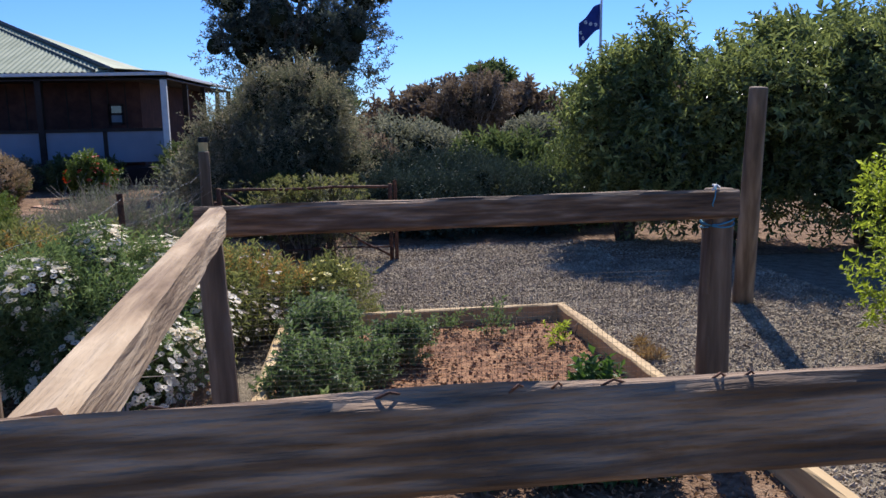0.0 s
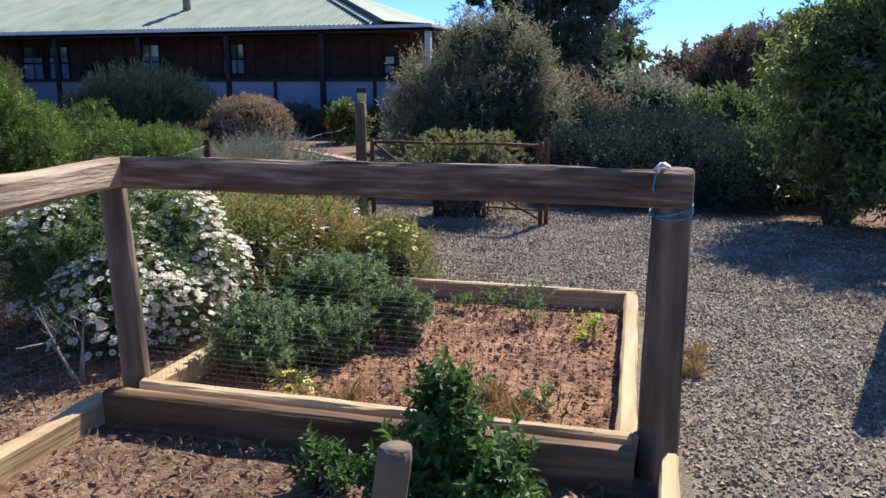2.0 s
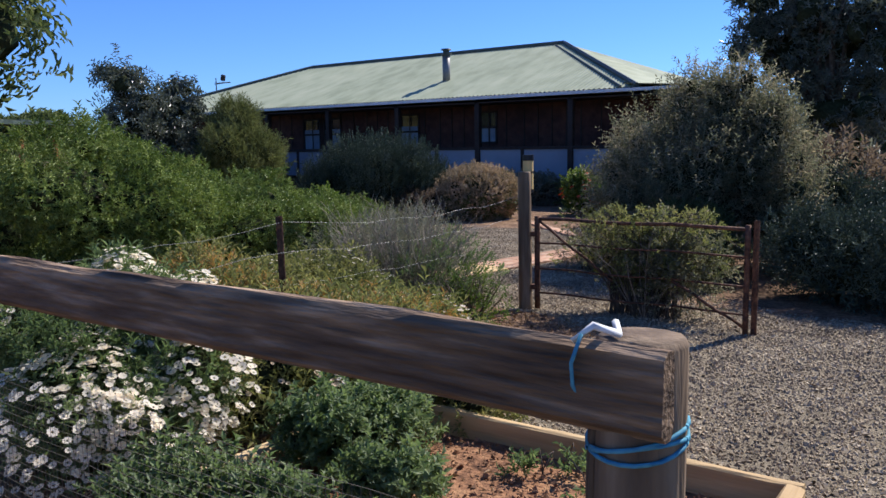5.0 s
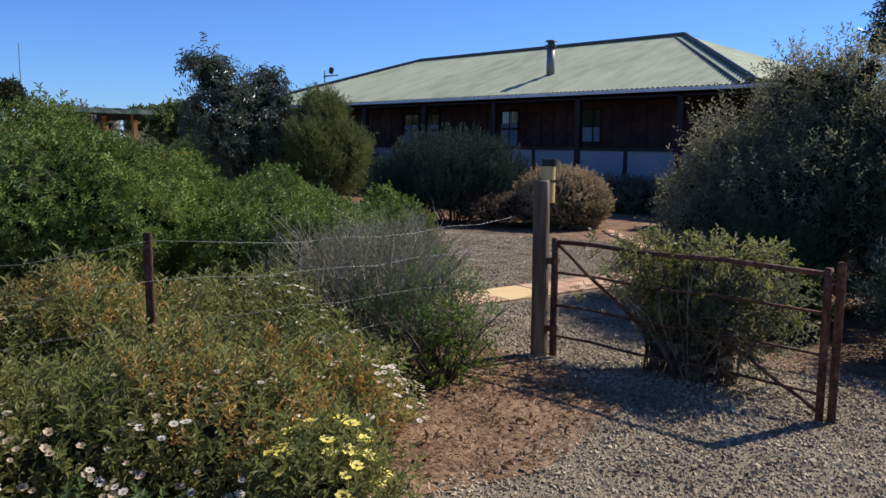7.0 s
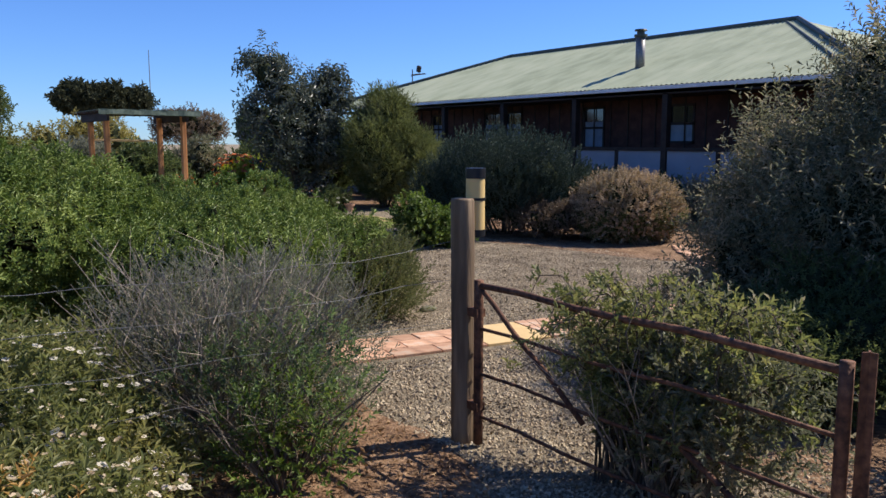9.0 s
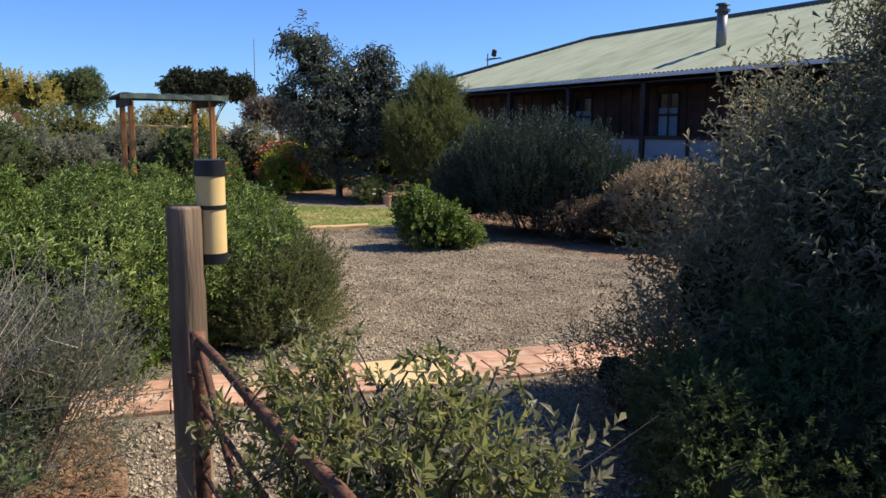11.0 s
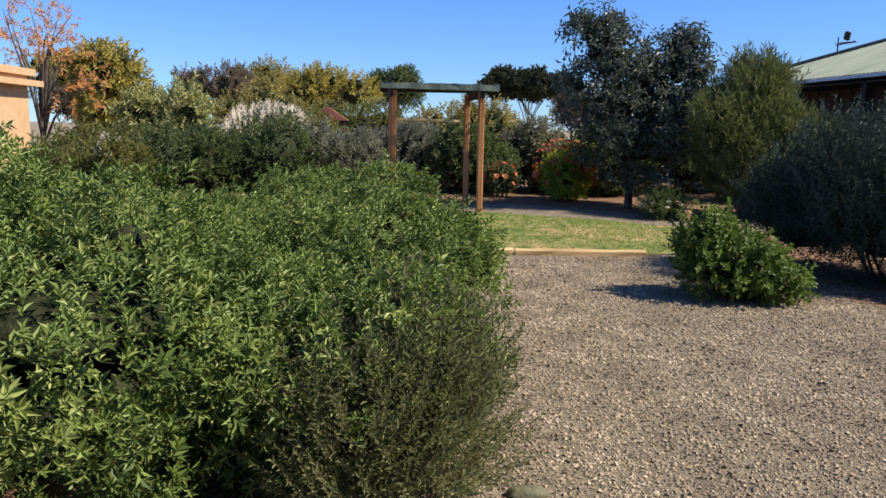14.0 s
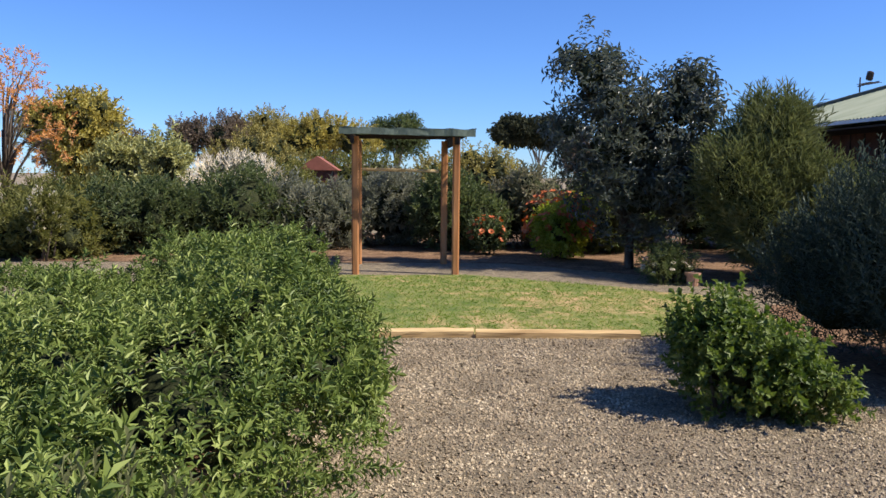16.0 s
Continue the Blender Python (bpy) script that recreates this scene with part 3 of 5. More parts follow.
def corrugated(name, a, b, c, d, pitch=0.14, amp=0.014):
    """A ridged sheet: a to b along the eave, d to c along the top; ridges run up the slope."""
    a, b, c, d = (Vector(v) for v in (a, b, c, d))
    n = max(4, int((b - a).length / pitch) * 4)
    nor = (b - a).cross(d - a).normalized()
    along = (b - a).normalized()
    ln = (b - a).length
    slope_up = nor.cross(along).normalized()
    if slope_up.z < 0:
        slope_up = -slope_up
    tl, tr = (d - a).dot(along), (c - a).dot(along)
    rise = (d - a).dot(slope_up)
    vs, fs = [], []
    for i in range(n + 1):
        s = ln * i / n
        w = amp * math.cos(i * math.pi / 2)
        if tl > 1e-6 and s < tl:
            u = rise * s / tl
        elif s > tr and ln - tr > 1e-6:
            u = rise * (ln - s) / (ln - tr)
        else:
            u = rise
        vs += [a + along * s + nor * w, a + along * s + slope_up * u + nor * w]
    for i in range(n):
        fs.append((2 * i, 2 * i + 2, 2 * i + 3, 2 * i + 1))
    return np_mesh(name, np.array([v[:] for v in vs]), np.array(fs), True)


VX = -5.5  # the main roof ends here, a flatter verandah roof goes on to the east
hang("roof", corrugated("roof", h_(EX0, EY0, EZ), h_(VX, EY0, EZ), h_(RX1, RY, RZ), h_(RX0, RY, RZ)), M_ROOF, house, "pale green corrugated steel roof")
hang("roof", corrugated("roof", h_(VX, EY0 + 0.02, EZ + 0.004), h_(VX, EY1, EZ + 0.004), h_(RX1, RY + 0.01, RZ), h_(RX1, RY, RZ)), M_ROOF, house)
hang("roof", corrugated("roof", h_(VX, EY1, EZ), h_(EX0, EY1, EZ), h_(RX0, RY, RZ), h_(RX1, RY, RZ)), M_ROOF, house)
hang("roof", corrugated("roof", h_(EX0, EY1, EZ), h_(EX0, EY0, EZ), h_(RX0, RY, RZ), h_(RX0, RY + 0.01, RZ)), M_ROOF, house)
hang("verandah_roof", corrugated("verandah_roof", h_(EX1, EY0, EZ - 0.02), h_(EX1, EY1, EZ - 0.02), h_(VX - 0.35, EY1, EZ + 0.1), h_(VX - 0.35, EY0, EZ + 0.1)), M_ROOF, house)
for p, q, r in (((RX0, RY, RZ + 0.03), (RX1, RY, RZ + 0.03), 0.07), ((RX1, RY, RZ + 0.03), (VX, EY0, EZ + 0.04), 0.07), ((RX0, RY, RZ + 0.03), (EX0, EY0, EZ + 0.04), 0.07), ((RX1 - 0.35, RY, RZ), (VX - 0.42, EY0, EZ + 0.03), 0.035)):
    bm = bmesh.new()
    tube(bm, [h_(*p), h_(*q)], [r, r], 6)
    part("ridge_cap", bm, M_TRIM, house)
# white strip that draws the bright line along the eave
for (x0, x1, y0, y1) in ((EX0, EX1, EY0 - 0.05, EY0 + 0.0), (EX1 - 0.02, EX1 + 0.03, EY0, EY1)):
    bm = bmesh.new()
    box(bm, x0 + 15.5, x1 + 15.5, y0 - 27, y1 - 27, EZ - 0.1, EZ - 0.02)
    bevel(bm, 0.01)
    part("gutter", bm, M_WHITE, house, "white gutter")
bm = bmesh.new()
box(bm, EX0 + 15.5, EX1 + 15.5, EY0 + 0.1 - 27, EY1 - 27, EZ - 0.2, EZ - 0.165)
part("soffit", bm, M_DARKT, house)
WY, FZ = 22.5, 0.45
WINS = [(-6.05, -5.65, 1.55, 2.1), (-11.2, -10.4, 1.55, 2.5), (-14.1, -13.3, 1.4, 2.52), (-18.5, -17.65, 1.4, 2.5), (-17.5, -16.65, 1.4, 2.5), (-21.4, -20.6, 1.5, 2.5)]
spans = sorted([(w[0], w[1], w[2], w[3]) for w in WINS])
xs = -26.0
bm = bmesh.new()
for x0, x1, z0, z1 in spans + [(-5.2, -5.2, 0, 0)]:
    box(bm, xs + 15.5, x0 + 15.5, WY - 27, WY + 0.2 - 27, FZ, 2.72)
    if x1 > x0:
        box(bm, x0 + 15.5, x1 + 15.5, WY - 27, WY + 0.2 - 27, FZ, z0)
        box(bm, x0 + 15.5, x1 + 15.5, WY - 27, WY + 0.2 - 27, z1, 2.72)
    xs = x1
box(bm, -5.4 + 15.5, -5.2 + 15.5, WY + 0.2 - 27, 32.0 - 27, FZ, 2.72)
box(bm, -26 + 15.5, -5.2 + 15.5, 32.0 - 27, 32.2 - 27, FZ, 2.72)
box(bm, -26.2 + 15.5, -26 + 15.5, WY - 27, 32.2 - 27, FZ, 2.72)
part("wall", bm, M_WALLB, house, "dark red brown timber wall")
x = -26.0
while x < -5.2:
    bm = bmesh.new()
    box(bm, x + 15.5, x + 0.03 + 15.5, WY - 0.02 - 27, WY - 27, FZ, 2.7)
    part("batten", bm, M_DARKT, house)
    x += 0.6 if int(x * 7) % 3 else 0.45
for x0, x1, z0, z1 in WINS:
    win = new("window")
    win.parent = house
    win.location = ((x0 + x1) / 2 + 15.5, WY - 27, (z0 + z1) / 2)
    a, b = (x1 - x0) / 2, (z1 - z0) / 2
    bm = bmesh.new()
    for q in ((-a, a, -b, -b + 0.06), (-a, a, b - 0.06, b), (-a, -a + 0.06, -b, b), (a - 0.06, a, -b, b), (-a, a, -0.03, 0.03)):
        box(bm, q[0], q[1], -0.02, 0.06, q[2], q[3])
    part("window_frame", bm, M_DARKT, win)
    bm = bmesh.new()
    box(bm, -a + 0.05, a - 0.05, 0.03, 0.04, -b + 0.05, b - 0.05)
    part("pane", bm, M_GLASS, win)
    bm = bmesh.new()
    top = -0.03 if x0 > -12 else 0.3 * b
    rows_ = [(bm.verts.new((-a + 0.06 + (2 * a - 0.12) * k / 24, 0.018 + 0.008 * (k % 2), -b + 0.06)), bm.verts.new((-a + 0.06 + (2 * a - 0.12) * k / 24, 0.018 + 0.008 * (k % 2), top))) for k in range(25)]
    for q, w in zip(rows_, rows_[1:]):
        bm.faces.new((q[0], w[0], w[1], q[1]))
    part("curtain", bm, M_CURTAIN, win)
PX = [-4.32, -7.35, -10.25, -13.15, -16.05, -18.95, -21.85, -24.75, -26.9]
for i, x in enumerate(PX):
    bm = bmesh.new()
    box(bm, x - 0.075 + 15.5, x + 0.075 + 15.5, EY0 + 0.1 - 27, EY0 + 0.25 - 27, -0.05, EZ - 0.16)
    bevel(bm, 0.008)
    part("verandah_post", bm, M_WHITE if i == 0 else M_DARKT, house, "white painted verandah post" if i == 0 else "")
for x0, x1 in zip(PX[1:], PX):
    mid = (x0 + x1) / 2
    for u0, u1 in ((x0 + 0.08, mid - 0.05), (mid + 0.05, x1 - 0.08)):
        bm = bmesh.new()
        box(bm, u0 + 15.5, u1 + 15.5, EY0 + 0.15 - 27, EY0 + 0.18 - 27, 0.6, 1.38)
        part("balustrade_panel", bm, M_PANEL, house, "pale blue grey sheet panel")
    bm = bmesh.new()
    box(bm, x0 + 15.5, x1 + 15.5, EY0 + 0.11 - 27, EY0 + 0.22 - 27, 1.38, 1.46)
    part("balustrade_rail", bm, M_DARKT, house)
    bm = bmesh.new()
    box(bm, mid - 0.05 + 15.5, mid + 0.05 + 15.5, EY0 + 0.13 - 27, EY0 + 0.21 - 27, 0.3, 1.38)
    part("balustrade_stud", bm, M_DARKT, house)
for y in (24.0, 27.0, 30.0, 32.9):
    bm = bmesh.new()
    box(bm, -4.39 + 15.5, -4.25 + 15.5, y - 27, y + 0.14 - 27, 0, EZ - 0.16)
    part("verandah_post", bm, M_DARKT, house)
bm = bmesh.new()
box(bm, -26.9 + 15.5, -4.25 + 15.5, EY0 + 0.2 - 27, 32.9 - 27, 0, FZ)
part("verandah_floor", bm, M_DARKT, house)
flue = thing("flue", -12.55, 22.95, 3.3, "galvanised steel flue pipe with cowl on the roof", "flue")
bm = bmesh.new()
tube(bm, [(0, 0, 0), (0, 0, 1.0)], [0.12, 0.12], 16)
part("pipe", bm, M_WIRE, flue, smooth=True)
bm = bmesh.new()
tube(bm, [(0, 0, 0.98), (0, 0, 1.04), (0, 0, 1.05), (0, 0, 1.12)], [0.17, 0.17, 0.1, 0.1], 16)
tube(bm, [(0, 0, 1.13), (0, 0, 1.17)], [0.17, 0.15], 16)
part("cowl", bm, M_TRIM, flue)
ant = thing("antenna", -25.6, 24.4, 3.2, "thin television antenna on the roof", "antenna")
bm = bmesh.new()
tube(bm, [(0, 0, 0), (0, 0, 1.25)], [0.025, 0.02], 8)
part("mast", bm, M_DARKT, ant)
bm = bmesh.new()
tube(bm, [(-0.1, 0, 1.0), (0.75, 0.1, 1.05)], [0.018] * 2, 6)
for k in range(5):
    tube(bm, [(0.15 + k * 0.14, -0.18, 1.03), (0.15 + k * 0.14, 0.2, 1.03)], [0.01] * 2, 5)
part("boom", bm, M_DARKT, ant)
# dark bird-like blob at the top of the mast
bm = bmesh.new()
box(bm, -0.02, 0.18, -0.07, 0.07, 1.18, 1.45, Matrix.Rotation(0.3, 4, "Y"))
bevel(bm, 0.06)
part("bird_like_blob", bm, M_DARKT, ant)

# ---- pergola ----
M_ORANGE = mat("orange_stained_timber", [(0.25, 0.1, 0.035), (0.38, 0.165, 0.06), (0.46, 0.22, 0.09)], 9, 0.65, 0.3, 30, stretch=(1, 1, 0.1))
M_SHADE = mat("shade_cloth", [(0.1, 0.13, 0.1), (0.17, 0.21, 0.16)], 14, 0.9, 0.3, 60, stretch=(0.2, 1, 1))
perg = thing("pergola", -16.2, 11.15, 0, "orange stained timber pergola with green shade cloth roof", "pergola")
for x, y in ((-15.47, 10.38), (-15.45, 11.93), (-16.9, 10.38), (-16.9, 11.85)):
    part("post", beam((x + 16.2, y - 11.15, -0.05), (x + 16.2, y - 11.15, 2.12), 0.11, 0.11, 0.003, 8, x), M_ORANGE, perg)
for y in (10.34, 11.92):
    part("beam", beam((-1.3, y - 11.15, 2.09), (1.1, y - 11.15, 2.09), 0.05, 0.17, 0.004, 8, y), M_DARKT, perg)
part("cross_bar", beam((-0.7, -0.8, 1.63), (-0.7, 0.6, 1.61), 0.04, 0.05, 0.003, 8, 3), M_SLEEPY, perg)
for k in range(8):
    part("batten", beam((-1.25 + k * 0.33, -0.98, 2.195), (-1.25 + k * 0.33, 1.03, 2.195), 0.04, 0.045, 0.003, 6, k), M_DARKT, perg)
bm = bmesh.new()
for k in range(48):
    box(bm, -1.4, 1.15, -1.0 + k * 0.043, -1.0 + k * 0.043 + 0.021, 2.222 + 0.012 * math.sin(k * 0.7), 2.232 + 0.012 * math.sin(k * 0.7))
part("shade_cloth", bm, M_SHADE, perg, "dull green shade cloth")
part("valance", beam((1.156, -1.0, 2.188), (1.156, 1.03, 2.17), 0.01, 0.1, 0.012, 30, 4, 0.0), M_SHADE, perg, "hanging edge of the shade cloth")

# ---- lawn with timber edge ----
lawn = patch("lawn", [(-10.75, 10.5), (-10.55, 13.2), (-10.9, 15.2), (-13.0, 15.1), (-14.4, 13.6), (-15.3, 12.0), (-15.3, 9.6), (-11, 9.2)], 0.012, M_LAWN, "patchy green lawn with worn yellow spots", "lawn")
for p, q in (((-10.62, 10.2, 0.03), (-10.62, 11.7, 0.03)), ((-10.6, 11.72, 0.025), (-10.5, 13.3, 0.025))):
    tagged(part("sleeper", beam(p, q, 0.1, 0.1, 0.006, 10, p[1]), M_SLEEPY), "pale timber edging along the lawn", "sleeper", "timber edging of the lawn")

# ---- shrubs and trees ----
L_HEDGE = leaf_mat("hedge_leaf", [(0.045, 0.078, 0.021), (0.112, 0.162, 0.04), (0.21, 0.265, 0.068), (0.38, 0.43, 0.15)], 0.13, 0.5, 0.25)
L_DARK = leaf_mat("dark_shrub_leaf", [(0.05, 0.07, 0.03), (0.1, 0.13, 0.05), (0.18, 0.2, 0.08)], 0.35)
L_GREY = leaf_mat("grey_green_leaf", [(0.1, 0.11, 0.075), (0.18, 0.185, 0.125), (0.3, 0.29, 0.21)], 0.35)
L_SPIKY = leaf_mat("spiky_leaf", [(0.08, 0.085, 0.04), (0.15, 0.165, 0.07), (0.27, 0.26, 0.13)], 0.25, 0.7, 0.15)
L_ROSE = leaf_mat("rosemary_leaf", [(0.026, 0.042, 0.03), (0.058, 0.082, 0.056), (0.15, 0.18, 0.125)], 0.08, 0.6, 0.2)
L_PINE = leaf_mat("pine_leaf", [(0.03, 0.036, 0.02), (0.055, 0.06, 0.032), (0.09, 0.09, 0.05)], 0.1, 0.8, 0.1)
L_BRIGHT = leaf_mat("bright_leaf", [(0.13, 0.17, 0.03), (0.3, 0.35, 0.065), (0.5, 0.54, 0.14)], 0.5)
L_OLIVE = leaf_mat("olive_leaf", [(0.15, 0.135, 0.05), (0.3, 0.26, 0.085), (0.46, 0.39, 0.13)], 0.25)
L_YELLOW = leaf_mat("yellow_leaf", [(0.2, 0.165, 0.045), (0.37, 0.31, 0.08), (0.52, 0.45, 0.13)], 0.25)
L_BROWN = leaf_mat("brown_leaf", [(0.09, 0.068, 0.045), (0.17, 0.13, 0.09), (0.27, 0.215, 0.15)], 0.3)
L_ORANGE = leaf_mat("orange_leaf", [(0.4, 0.16, 0.05), (0.6, 0.3, 0.1), (0.66, 0.42, 0.2)], 0.25)
L_GREEN2 = leaf_mat("daisy_leaf", [(0.09, 0.11, 0.04), (0.19, 0.2, 0.075), (0.34, 0.31, 0.13)], 0.4)
L_DRYF = leaf_mat("rust_stalk", [(0.3, 0.17, 0.055), (0.5, 0.32, 0.11), (0.66, 0.49, 0.24)], 0.2)
L_HERB = leaf_mat("herb_leaf", [(0.075, 0.11, 0.045), (0.14, 0.19, 0.075), (0.25, 0.3, 0.13)], 0.4)
L_HERBD = leaf_mat("dark_herb_leaf", [(0.043, 0.087, 0.022), (0.087, 0.145, 0.036), (0.174, 0.246, 0.072)], 0.3)
L_GREYD = leaf_mat("dusty_green_leaf", [(0.075, 0.085, 0.052), (0.165, 0.168, 0.102), (0.42, 0.35, 0.235)], 0.42)
L_MIDGREEN = leaf_mat("mid_green_leaf", [(0.051, 0.087, 0.02), (0.116, 0.167, 0.036), (0.217, 0.261, 0.072)], 0.3)
L_DRYB = leaf_mat("tan_leaf", [(0.14, 0.125, 0.06), (0.3, 0.24, 0.14), (0.48, 0.37, 0.24), (0.56, 0.44, 0.3)], 0.15)
L_TREE1 = leaf_mat("drooping_leaf", [(0.045, 0.06, 0.042), (0.09, 0.105, 0.075), (0.19, 0.2, 0.155)], 0.25, 0.35, 0.5)
L_WISP = leaf_mat("feathery_leaf", [(0.085, 0.105, 0.04), (0.165, 0.185, 0.075), (0.27, 0.28, 0.13)], 0.35)
L_OLIVEG = leaf_mat("olive_green_leaf", [(0.075, 0.085, 0.025), (0.15, 0.155, 0.045), (0.26, 0.245, 0.08)], 0.35)
L_BRIGHTO = leaf_mat("pale_olive_leaf", [(0.2, 0.21, 0.08), (0.34, 0.34, 0.13), (0.46, 0.45, 0.2)], 0.2)
L_TALL = leaf_mat("sunlit_tip_leaf", [(0.05, 0.066, 0.03), (0.15, 0.178, 0.062), (0.42, 0.45, 0.17)], 0.38, 0.35, 0.5)
L_REDO = leaf_mat("orange_red_petal", [(0.5, 0.1, 0.03), (0.65, 0.22, 0.08)], 0.15)
L_WHITE = leaf_mat("white_petal", [(0.8, 0.72, 0.56), (0.86, 0.8, 0.68)], 0.5)
L_YPET = leaf_mat("yellow_petal", [(0.7, 0.55, 0.06), (0.8, 0.7, 0.2)], 0.15)
L_RED = leaf_mat("red_petal", [(0.5, 0.04, 0.02), (0.65, 0.12, 0.04)], 0.15)
S_HEDGE = [sprig(9, 0.04, 0.013, 0.045, 0.35), sprig(10, 0.044, 0.014, 0.06, 0.5), sprig(8, 0.036, 0.012, 0.035, 0.25)]
S_SMALL = [sprig(6, 0.03, 0.012, 0.05, 0.5), sprig(7, 0.034, 0.014, 0.06, 0.7)]
S_ROSE = [sprig(16, 0.03, 0.008, 0.2, 0.75), sprig(14, 0.028, 0.008, 0.17, 0.6)]
S_NEEDLE = [sprig(11, 0.026, 0.005, 0.13, 0.8), sprig(9, 0.024, 0.005, 0.11, 0.65)]
S_BROAD = [sprig(5, 0.065, 0.03, 0.08, 0.4, leaf), sprig(6, 0.07, 0.034, 0.1, 0.55, leaf)]
S_SPRAY = [sprig(9, 0.042, 0.012, 0.14, 0.5), sprig(8, 0.045, 0.012, 0.17, 0.35)]
S_WISP = [sprig(7, 0.11, 0.007, 0.2, 0.9), sprig(8, 0.12, 0.007, 0.24, 0.8)]
S_ROUND = [sprig(7, 0.04, 0.026, 0.07, 0.5, leaf), sprig(8, 0.042, 0.028, 0.09, 0.6, leaf)]
S_HERB = [sprig(9, 0.06, 0.03, 0.1, 0.35, leaf), sprig(8, 0.065, 0.034, 0.09, 0.45, leaf)]
S_BROADF = [sprig(7, 0.13, 0.045, 0.2, 0.1), sprig(6, 0.12, 0.045, 0.18, -0.1)]
S_BROADG = [sprig(7, 0.08, 0.032, 0.13, 0.3), sprig(6, 0.085, 0.034, 0.12, 0.5)]
S_MIDF = [sprig(9, 0.1, 0.032, 0.18, 0.5), sprig(8, 0.09, 0.03, 0.16, 0.6)]
S_FARF = [sprig(8, 0.28, 0.13, 0.34, 0.4), sprig(9, 0.26, 0.12, 0.36, 0.5)]
S_FARG = [sprig(7, 0.17, 0.075, 0.3, 0.5), sprig(8, 0.16, 0.07, 0.32, 0.6)]
S_FERN = [sprig(9, 0.05, 0.014, 0.12, 0.45), sprig(11, 0.045, 0.012, 0.15, 0.55)]



def flower(petals, length, width, cup=0.15):
    """A flower head that faces +z: flat petals round a middle."""
    vs, fs = [], []
    for k in range(petals):
        a = 2 * math.pi * k / petals
        c, s_ = math.cos(a), math.sin(a)
        b = len(vs)
        for u, w in ((0.15 * length, 0), (0.7 * length, width / 2), (length, 0), (0.7 * length, -width / 2)):
            vs.append((u * c - w * s_, u * s_ + w * c, cup * u))
        fs += [(b, b + 1, b + 2), (b, b + 2, b + 3)]
    return np.array(vs), np.array(fs)


def blooms(parent, name, blobs, n, head, material, size=(0.8, 1.2), seed=1, up=1.2, low=0.0, cluster=0.0, out=1.04, deep=0.02, rough=0.12, cut=0.05):
    """Flower heads on the outside of a shrub, one joined part."""
    r = np.random.default_rng(seed)
    p, d = blob_points(blobs, n * 3, r, deep, rough, 3, low, up)
    if cluster:
        keep = lump(p, cluster, 7.0) > cut + 0.35 * r.normal(size=len(p))
        p, d = p[keep], d[keep]
    p, d = p[:n], d[:n]
    c = np.array(blobs)[:, :3].mean(0)
    p = c + (p - c) * out
    v, f = scatter([head], p, d, r.uniform(*size, len(p)), r)
    ob = hang(name, np_mesh(name, v, f), material, parent)
    ob["kind"] = "stuff"
    return ob


def twiggy(parent, name, n, spread, height, rad, material, seed=1, droop=0.0):
    """Bare forked twigs that rise from the foot of a shrub."""
    r = np.random.default_rng(seed)
    bm = bmesh.new()
    for i in range(n):
        a, s = r.uniform(0, 6.28), spread * math.sqrt(r.random())
        foot = Vector((0.12 * math.cos(a) * s, 0.12 * math.sin(a) * s, 0))
        tip = Vector((math.cos(a) * s, math.sin(a) * s, height * r.uniform(0.55, 1.05)))
        mid = foot.lerp(tip, 0.5) + Vector((r.normal() * 0.05, r.normal() * 0.05, height * 0.1))
        tube(bm, [foot, mid, tip], [rad, rad * 0.7, rad * 0.25], 4)
        for k in range(3):
            o = mid.lerp(tip, r.uniform(0, 0.8))
            tube(bm, [o, o + Vector((r.normal() * 0.1, r.normal() * 0.1, r.uniform(0.05, 0.25) * height))], [rad * 0.45, rad * 0.15], 3)
    return part(name, bm, material, parent)


def arching(parent, n, spread, height, seed, leaves, thin=1.0):
    """Long canes that rise from the foot, arch over and hang, leafy along their length."""
    r = np.random.default_rng(seed)
    bm, pts, dirs = bmesh.new(), [], []
    for i in range(n):
        a = r.uniform(0, 6.28)
        w = Vector((math.cos(a), math.sin(a) * thin, 0))
        foot = Vector((r.uniform(-0.3, 0.3), r.uniform(-0.1, 0.1), 0))
        reach, top = spread * r.uniform(0.4, 1.1), height * r.uniform(0.5, 1.1)
        line = []
        for k in range(7):
            u = k / 6
            line.append(foot + w * reach * u ** 1.3 + Vector((r.normal() * 0.015, r.normal() * 0.015, top * math.sin(min(u * 2.1, 2.1)) * (1 - 0.12 * u))))
            if k > 1:
                for _ in range(3):
                    pts.append(line[-1].lerp(line[-2], r.random()))
                    dirs.append((w.x + r.normal() * 0.6, w.y + r.normal() * 0.6, 0.5 + r.normal() * 0.5))
        tube(bm, line, [0.006, 0.005, 0.0045, 0.004, 0.0035, 0.003, 0.0015], 4)
    part("arching_cane", bm, M_BARK, parent)
    p, d = np.array([v[:] for v in pts]), np.array(dirs)
    hang("cane_foliage", np_mesh("cane_foliage", *scatter(S_SMALL, p, d, r.uniform(0.7, 1.3, len(p)), r)), leaves, parent, "small yellow green leaves")


